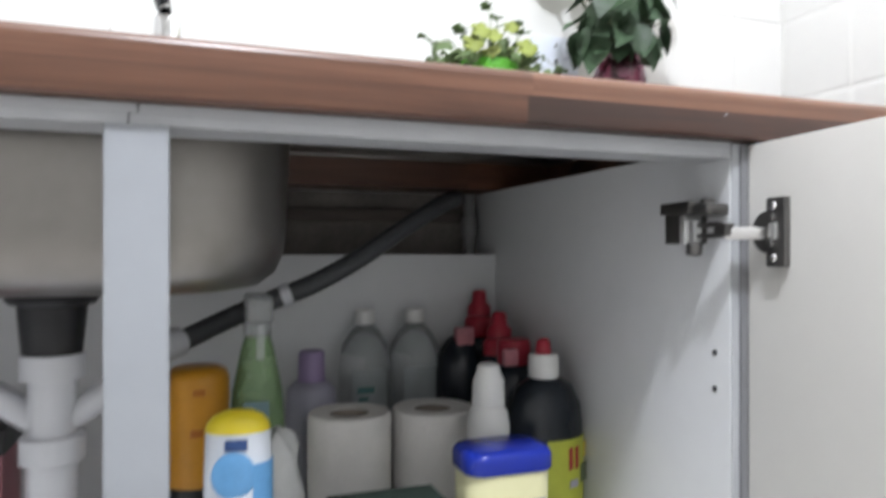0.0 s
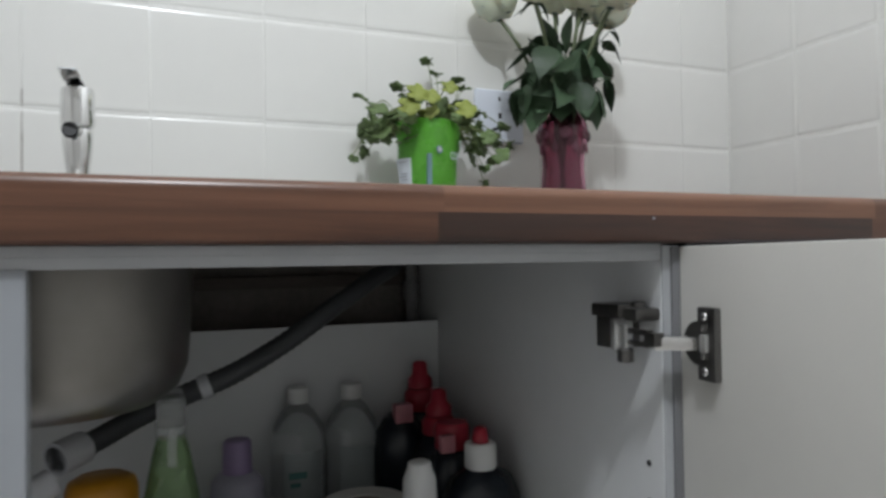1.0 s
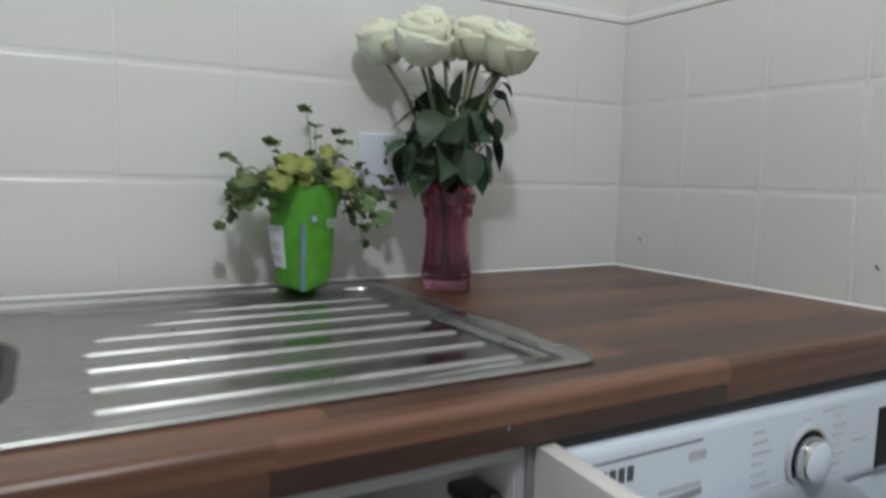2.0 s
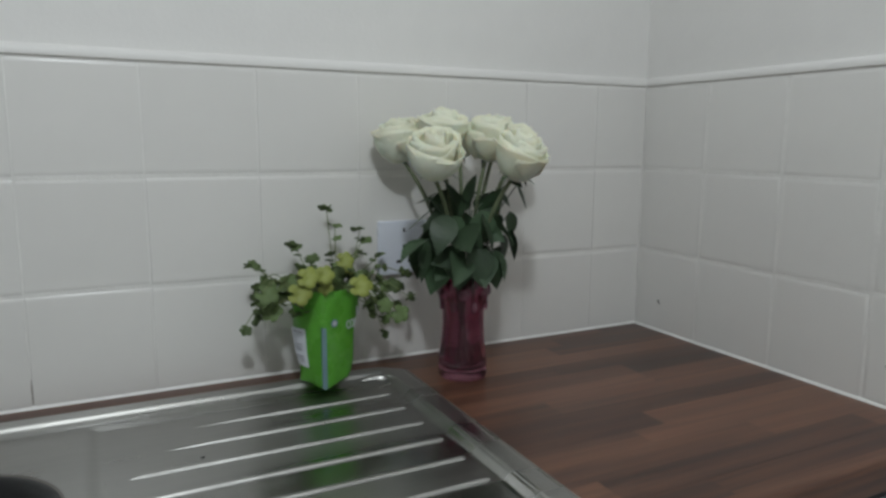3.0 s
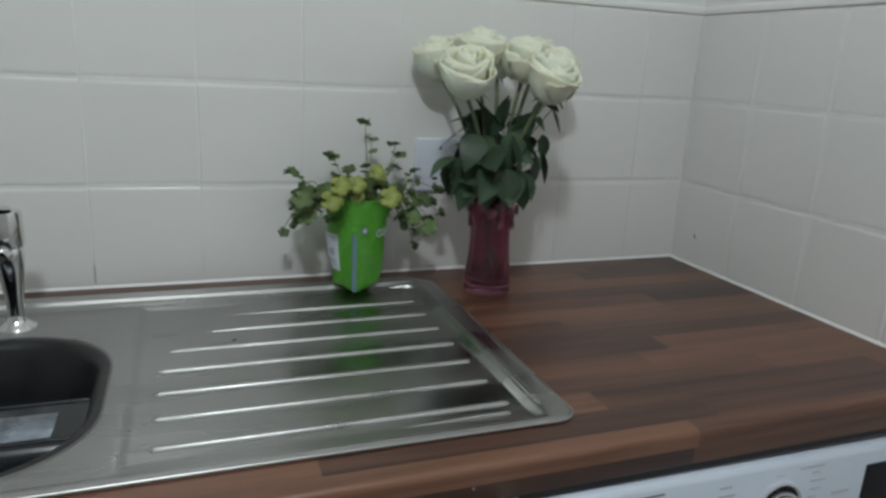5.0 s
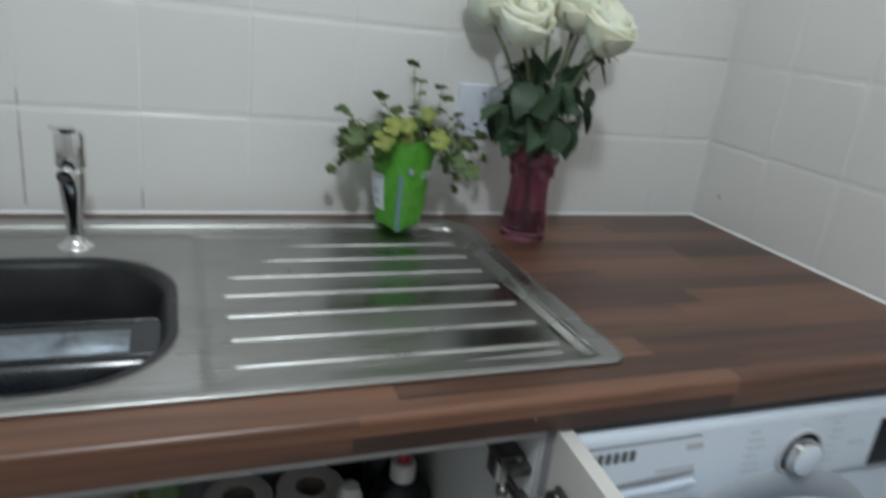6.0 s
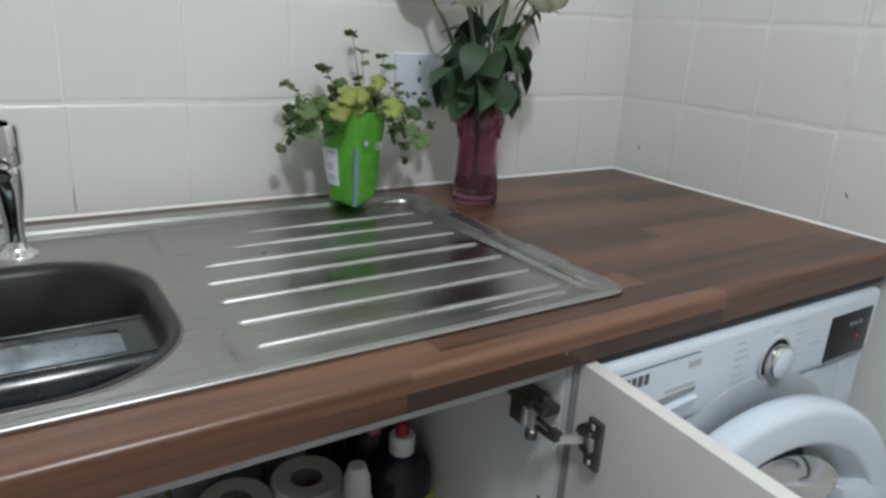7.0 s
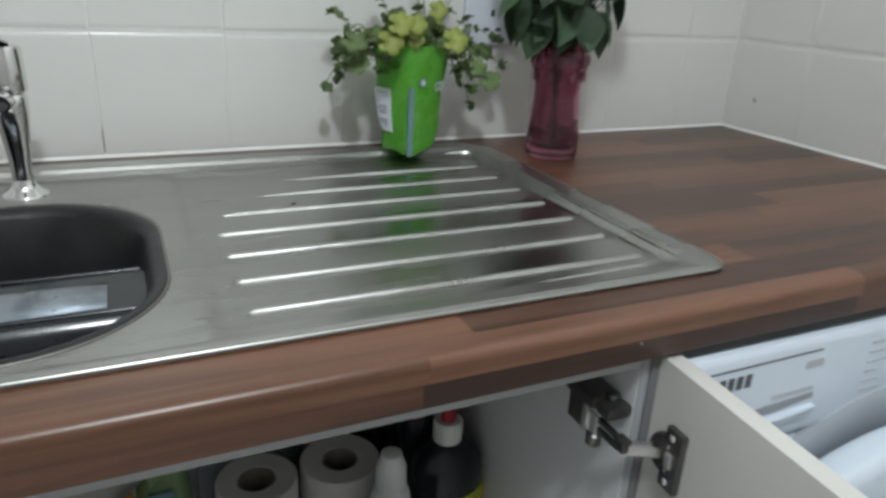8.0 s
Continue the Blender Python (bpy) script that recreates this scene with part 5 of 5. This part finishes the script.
red_caps = [("shoulder_band", [(0.019, 0.268), (0.021, 0.27), (0.021, 0.29), (0.017, 0.296)], M_REDP), ("cap", [(0.013, 0.296), (0.0165, 0.298), (0.0165, 0.309), (0.011, 0.316), (0.0095, 0.33), (0.006, 0.333)], M_REDP)]
dark_prof = [(0.028, 0), (0.033, 0.004), (0.034, 0.02), (0.034, 0.225), (0.03, 0.25), (0.02, 0.266), (0.014, 0.272)]
bottle("bleach_bottle", "dark bottle with a red nozzle cap, standing in corner", (-0.690, -0.150, SH), dark_prof, M_DARKB, red_caps, group="dark red-capped bottles")
b = bottle("bleach_bottle", "dark bottle with a red nozzle cap and pink tag", (-0.728, -0.175, SH), dark_prof, M_DARKB, [], group="dark red-capped bottles")
part("pink_tag", box(-0.012, 0.012, -0.022, -0.004, 0.262, 0.286, 0.003), M_PINKP, b)
bottle("bleach_bottle", "dark bottle with a red nozzle cap beside panel", (-0.692, -0.222, SH - 0.02 + 0.02), [(r, z * 0.955) for r, z in dark_prof], M_DARKB, [(n_, [(r, z * 0.925) for r, z in pr], m_) for n_, pr, m_ in red_caps], group="dark red-capped bottles")
b = bottle("cleaner_bottle", "dark bottle with a wide flat red cap", (-0.700, -0.283, SH), [(0.027, 0), (0.031, 0.004), (0.031, 0.215), (0.026, 0.24), (0.017, 0.252)], M_DARKB, [("cap", [(0.019, 0.25), (0.0205, 0.252), (0.0205, 0.275), (0.018, 0.28)], M_REDP)])
part("pink_tag", box(-0.026, -0.008, -0.032, -0.02, 0.252, 0.272, 0.003), M_PINKP, b)
b = bottle("toilet_cleaner", "black bottle, white cap, red tip and yellow label", (-0.696, -0.352, SH), [(0.04, 0), (0.045, 0.005), (0.0465, 0.03), (0.0465, 0.19), (0.044, 0.215), (0.034, 0.236), (0.02, 0.244), (0.016, 0.247)], M_DARKB,
           [("cap", [(0.0165, 0.245), (0.0172, 0.246), (0.0172, 0.269), (0.0155, 0.272)], M_WHITEP), ("nozzle_tip", [(0.009, 0.271), (0.009, 0.277), (0.0075, 0.286), (0.004, 0.289)], M_REDP)], sy=0.72)
bm = bmesh.new()
arc = [radians(-105 + 9 * k) for k in range(12)]
loft([[(0.0478 * math.cos(a), 0.0478 * 0.72 * math.sin(a), z) for a in arc] + [(0.0455 * math.cos(a), 0.0455 * 0.72 * math.sin(a), z) for a in arc[::-1]] for z in (0.05, 0.181)], bm)
lab = part("printed_label", bm, M_LIME, b, "yellow and green label with red figures")
for a, z, w, h, mt in ((-70, 0.148, 0.0045, 0.024, M_REDP), (-58, 0.148, 0.0045, 0.024, M_REDP), (-64, 0.128, 0.012, 0.008, M_LILAC), (-70, 0.095, 0.014, 0.012, M_LABEL), (-35, 0.13, 0.016, 0.02, M_STEM), (-20, 0.155, 0.012, 0.016, M_YEL)):
    q = part("label_bar", box(-w / 2, w / 2, -0.0007, 0.0007, 0, h), mt, lab)
    q.matrix_local = pose(0.0486 * math.cos(radians(a)), 0.0486 * 0.72 * math.sin(radians(a)), z, 0, 0, a * 0.72 + 65)
b = bottle("spray_can", "slim white aerosol can with a rounded cap", (-0.777, -0.382, SH), [(0.02, 0), (0.0225, 0.003), (0.0225, 0.205), (0.0205, 0.218), (0.017, 0.226)], M_WHITEP,
           [("cap", [(0.0165, 0.225), (0.0175, 0.228), (0.0165, 0.252), (0.0125, 0.262), (0.0115, 0.268), (0.008, 0.270)], M_WHITEP)])
bars_on(b, "label_bar", [(0.003, 0.015, 0.188, 0.196, M_GREYPL), (0.006, 0.017, 0.176, 0.182, M_GREYPL), (0.002, 0.014, 0.163, 0.168, M_FAINT)], -0.0205)

# tub with a blue lid
tub = thing("wipes_tub", "pale yellow square tub with a deep blue lid", "tub", (-0.794, -0.452, SH))
bm = bmesh.new()
loft([[(x, y, z) for x, y, _ in rrect(-w, w, -w * 0.7, w * 0.7, 0.02, 0, 6)] for w, z in ((0.0385, 0), (0.0405, 0.004), (0.042, 0.182), (0.0405, 0.188))], bm)
part("tub_body", bm, M_CREAM, tub, angle=50)
bm = bmesh.new()
loft([[(x, y, z) for x, y, _ in rrect(-w, w, -w * 0.72, w * 0.72, 0.018, 0, 6)] for w, z in ((0.0434, 0.1855), (0.0438, 0.1862), (0.0438, 0.1985), (0.0425, 0.202), (0.040, 0.2045), (0.034, 0.2055))], bm)
part("lid", bm, M_BLUE, tub, "deep blue plastic lid", angle=50)
part("label_border", box(-0.018, 0.032, -0.0302, -0.026, 0.05, 0.160, 0.0008), M_GREYPL, tub)
part("printed_label", box(-0.0165, 0.0305, -0.0307, -0.026, 0.052, 0.158, 0.0008), M_LABEL, tub)

# flat softener bottle with a yellow cap
sb = thing("softener_bottle", "white and blue flat bottle with a rounded yellow cap", "bottle", (-1.034, -0.452, SH), rz=-8)
bm = bmesh.new()
loft([[(w * math.cos(a), d * math.sin(a), z) for a in [2 * math.pi * k / 28 for k in range(28)]] for w, d, z in ((0.025, 0.017, 0), (0.0275, 0.02, 0.005), (0.028, 0.021, 0.10), (0.0275, 0.02, 0.2), (0.0262, 0.0185, 0.241))], bm)
part("bottle_body", bm, M_LABEL, sb, angle=60)
bm = bmesh.new()
loft([[(w * math.cos(a), d * math.sin(a), z) for a in [2 * math.pi * k / 28 for k in range(28)]] for w, d, z in ((0.0266, 0.019, 0.24), (0.0252, 0.0178, 0.246), (0.02, 0.0145, 0.252), (0.012, 0.009, 0.2555), (0.004, 0.003, 0.2563))], bm)
part("cap", bm, M_YEL, sb, "rounded yellow cap", angle=60)
bm = bmesh.new()
bmesh.ops.create_uvsphere(bm, u_segments=24, v_segments=12, radius=1, matrix=Matrix.Translation((-0.002, -0.0188, 0.207)) @ Matrix.Diagonal((0.0175, 0.0028, 0.0195, 1)))
part("print_patch", bm, M_SKY, sb, "blue round print")
part("print_patch", box(-0.009, 0.009, -0.0205, -0.018, 0.227, 0.236, 0.001), mat("navy_print", (0.03, 0.07, 0.2), 0.4), sb)
bm = bmesh.new()
arc = [radians(-62 + 9 * k) for k in range(10)]
loft([[(0.0284 * math.cos(a), 0.0214 * math.sin(a), z) for a in arc] + [(0.026 * math.cos(a), 0.019 * math.sin(a), z) for a in arc[::-1]] for z in (0.02, 0.215)], bm)
part("print_patch", bm, M_SKY, sb)

b = bottle("orange_bottle", "orange plastic bottle with a black base", (-1.066, -0.305, SH), [(0.031, 0.155), (0.032, 0.157), (0.032, 0.225), (0.0313, 0.232), (0.032, 0.24), (0.0318, 0.259), (0.029, 0.267), (0.022, 0.271)], M_ORANGE, [("base_cup", [(0.032, 0), (0.033, 0.003), (0.033, 0.154), (0.03, 0.157)], M_BLACKM)])
part("moulded_mark", box(-0.006, 0.006, -0.0325, -0.028, 0.206, 0.214, 0.001), mat("dark_orange", (0.35, 0.11, 0.01), 0.5), b)
part("moulded_mark", box(-0.004, 0.008, -0.0325, -0.028, 0.246, 0.253, 0.001), mat("burnt_orange", (0.38, 0.13, 0.01), 0.5), b)
b = bottle("spray_bottle", "clear green spray bottle with a pale trigger head", (-1.005, -0.290, SH), [(0.025, 0), (0.029, 0.004), (0.029, 0.2), (0.026, 0.24), (0.017, 0.285), (0.0125, 0.3)], M_GREENL, [("collar", [(0.0125, 0.296), (0.0145, 0.298), (0.0145, 0.312), (0.011, 0.316)], M_CLEAR)], sy=0.8)
part("trigger_head", box(-0.0135, 0.0125, -0.045, 0.02, 0.314, 0.343, 0.006, 3), M_CLEAR, b, "translucent trigger head")
part("trigger", box(-0.004, 0.004, -0.04, -0.033, 0.277, 0.316, 0.002), M_CLEAR, b)
part("printed_label", box(-0.016, 0.010, -0.0262, -0.02, 0.205, 0.232, 0.0028), M_SEAM, b)
b = bottle("purple_bottle", "lilac bottle with a purple cap", (-0.934, -0.205, SH), [(0.026, 0), (0.03, 0.004), (0.031, 0.19), (0.029, 0.22), (0.02, 0.23)], M_LILAC, [("cap", [(0.0165, 0.228), (0.0168, 0.23), (0.0155, 0.264), (0.013, 0.267)], M_PURP)])


def roll(x, y, r, h):
    t = thing("paper_roll", "white paper roll standing on end", "paper roll", (x, y, SH), "paper rolls")
    bm = bmesh.new()
    lathe([(0.021, 0.0), (r - 0.002, 0.0), (r, 0.003), (r, h - 0.003), (r - 0.002, h), (0.022, h - 0.001), (0.021, h - 0.004)], 44, bm, cap0=False, cap1=False)
    part("paper", bm, M_PAPER, t, angle=50)
    bm = bmesh.new()
    lathe([(0.021, 0.0), (0.021, h - 0.002), (0.0195, h - 0.002), (0.0195, 0.0)], 28, bm, cap0=False, cap1=False)
    part("card_core", bm, M_CARD, t)


roll(-0.908, -0.302, 0.0455, 0.212)
roll(-0.810, -0.298, 0.0475, 0.209)
bm = bmesh.new()
loft([[(w * math.cos(a) * (1 + 0.1 * math.sin(3 * a + z * 60)), d * math.sin(a) * (1 + 0.13 * math.cos(4 * a + z * 80) + 0.06 * math.sin(9 * a - z * 190)), z + (0.006 * math.sin(5 * a + z * 40) if z > 0.1 else 0)) for a in [2 * math.pi * k / 30 for k in range(30)]] for w, d, z in ((0.02, 0.02, 0), (0.025, 0.028, 0.004), (0.026, 0.03, 0.05), (0.024, 0.025, 0.08), (0.027, 0.03, 0.11), (0.024, 0.025, 0.14), (0.028, 0.029, 0.165), (0.023, 0.024, 0.185), (0.025, 0.022, 0.2), (0.02, 0.018, 0.21), (0.015, 0.014, 0.215), (0.008, 0.008, 0.2165))], bm)
bagw = link("plastic_bag", bm, M_FILM, None, "", True, 70)
bagw.location = (-0.998, -0.385, SH)
tagged(bagw, "crumpled white plastic bag standing among the bottles", "bag")
pad = link("scourer_block", box(-0.052, 0.052, -0.024, 0.024, 0.0, 0.168, 0.006, 3), M_GREENPAD)
pad.matrix_world = pose(-0.907, -0.452, SH, 0, 0, 0)
tagged(pad, "dark green abrasive scourer block standing on shelf", "scourer")

pk = thing("pink_carton", "pink carton with a black lid beside the trap", "carton", (-1.288, -0.24, SH))
part("carton_body", box(-0.045, 0.045, -0.04, 0.04, 0, 0.19, 0.002), M_PINKP, pk)
part("carton_lid", box(-0.047, 0.047, -0.042, 0.042, 0.19, 0.215, 0.003), M_BLACKM, pk)
part("printed_bar", box(-0.04, 0.044, -0.0412, -0.039, 0.14, 0.148), M_INK, pk)
part("printed_bar", box(-0.02, 0.044, -0.0412, -0.039, 0.10, 0.112), M_LABEL, pk)


# ---- wall tiles, trim and sealant ----
def tile_mesh(w, h, name, side):
    """A glazed tile facing -y, its back at y 0; side scales the rounding of its upright edges."""
    bm = bmesh.new()
    g = 0.0009
    rings = []
    for inset, depth in ((0, 0), (0, -0.0042), (0.0016, -0.0052), (0.004, -0.006), (0.008, -0.006)):
        i, k = g * (0.4 + 0.6 * side) + inset * side, g + inset
        rings.append([(i, depth, k), (w - i, depth, k), (w - i, depth, h - k), (i, depth, h - k)])
    loft(rings, bm, False, True)
    me = bpy.data.meshes.new(name)
    bmesh.ops.recalc_face_normals(bm, faces=bm.faces[:])
    bm.to_mesh(me)
    bm.free()
    me.shade_smooth()
    me.set_sharp_from_angle(angle=radians(28))
    me.materials.append(M_TILE)
    return me


def tile_wall(wall, edges, along_x, side):
    meshes = {}
    rng = random.Random(4)
    for a, b in zip(edges, edges[1:]):
        w = round(b - a, 4)
        if w not in meshes:
            meshes[w] = tile_mesh(w, 0.15, "tile", side)
        for r in range(3):
            t = new("tile", meshes[w])
            t.parent = wall
            z = TOP + 0.0005 + 0.15 * r
            jx, jz = rng.uniform(-0.06, 0.06), rng.uniform(-0.06, 0.06)
            if along_x:
                t.matrix_world = pose(a, BACK - 0.0022 + rng.uniform(-0.0003, 0.0003), z, jx, 0, jz)
            else:
                t.matrix_world = pose(-0.0022 + rng.uniform(-0.0003, 0.0003), -a, z, jx, 0, -90 + jz)


def trims():
    def strip(name, bm, material, label, cat, parent):
        part(name, bm, material, parent, label)
    profile = [(0, 0), (0.0082, 0), (0.009, 0.0008), (0.0092, 0.004), (0.0086, 0.0085), (0.006, 0.0125), (0, 0.0145)]
    z0 = TOP + 0.4515
    strip("top_trim", loft([[(x, BACK - f, z0 + h) for f, h in profile] for x in (-2.85, -0.0005)]), M_PAINT, "white half-round tile trim", "trim", wall_north)
    strip("top_trim", loft([[(-f, y, z0 + h) for f, h in profile] for y in (-1.5, BACK - 0.0125)]), M_PAINT, "white half-round tile trim", "trim", wall_east)
    # Thin dark strips paint the shade line under the trim.
    strip("trim_shade_line", box(-2.85, -0.0095, BACK - 0.0089, BACK - 0.004, z0 - 0.0012, z0 - 0.0001), M_STAIN_SHADE, "painted shade line under the trim", "", wall_north)
    strip("trim_shade_line", box(-0.0089, -0.004, -1.5, BACK - 0.0125, z0 - 0.0012, z0 - 0.0001), M_STAIN_SHADE, "painted shade line under the trim", "", wall_east)
    bead = [(0, 0), (0.011, 0), (0.0101, 0.0014), (0.0088, 0.0028), (0.007, 0.0045), (0, 0.0045)]
    strip("sealant_bead", loft([[(x, BACK - f, TOP + 0.0003 + h) for f, h in bead] for x in (-1.66, -0.003)]), M_CAULK, "white sealant bead", "sealant", wall_north)
    strip("sealant_bead", loft([[(-f, y, TOP + 0.0003 + h) for f, h in bead] for y in (FRONT + 0.004, BACK - 0.0125)]), M_CAULK, "white sealant bead", "sealant", wall_east)
    strip("grout", box(-2.85, -0.002, BACK - 0.0076, BACK - 0.0005, TOP, z0), M_GROUT, "", "grout", wall_north)
    strip("grout", box(-0.0076, -0.0005, -1.5, BACK - 0.0042, TOP, z0), M_GROUT, "", "grout", wall_east)
    for y, z in ((-0.085, 0.955), (-0.506, 0.955)):
        bm = bmesh.new()
        tube([(-0.0085, y - 0.003, z - 0.003), (-0.0088, y, z + 0.0005), (-0.0085, y + 0.002, z + 0.004)], 0.0011, 6, bm)
        strip("plug_mark", bm, M_SHADOWGAP, "small dark mark", "mark", wall_east)


# Serves the grout stains and the painted shade under the trim.
M_STAIN_SHADE = mat("grout_stain_and_trim_shade", (0.38, 0.36, 0.33), 0.8, vary=0.3, scale=60)
trims()
for x, z0, z1, w in ((-1.1757, 0.912, 1.045, 0.0013), (-1.1753, 1.052, 1.075, 0.0009), (-1.025, 0.906, 0.94, 0.0009), (-0.949, 0.9065, 0.918, 0.0006)):
    n = 12
    loops = []
    for k in range(n + 1):
        s = k / n
        hw = w * (0.25 + 0.75 * math.sin(math.pi * min(1, 0.15 + s * 0.85)) ** 0.7) * (1 + 0.3 * math.sin(k * 2.3))
        loops.append([(x - hw, BACK - 0.0075, z0 + (z1 - z0) * s), (x + hw, BACK - 0.0075, z0 + (z1 - z0) * s), (x + hw, BACK - 0.0080, z0 + (z1 - z0) * s), (x - hw, BACK - 0.0080, z0 + (z1 - z0) * s)])
    part("grout_stain", loft(loops), M_STAIN_SHADE, wall_north)
tile_wall(wall_north, [-2.831, -2.6805] + [round(-0.122 - 0.1505 * k, 4) for k in range(16, -1, -1)] + [-0.0085], True, 0.25)
tile_wall(wall_east, [0.0235] + [round(0.1725 + 0.1505 * k, 4) for k in range(9)], False, 1.0)
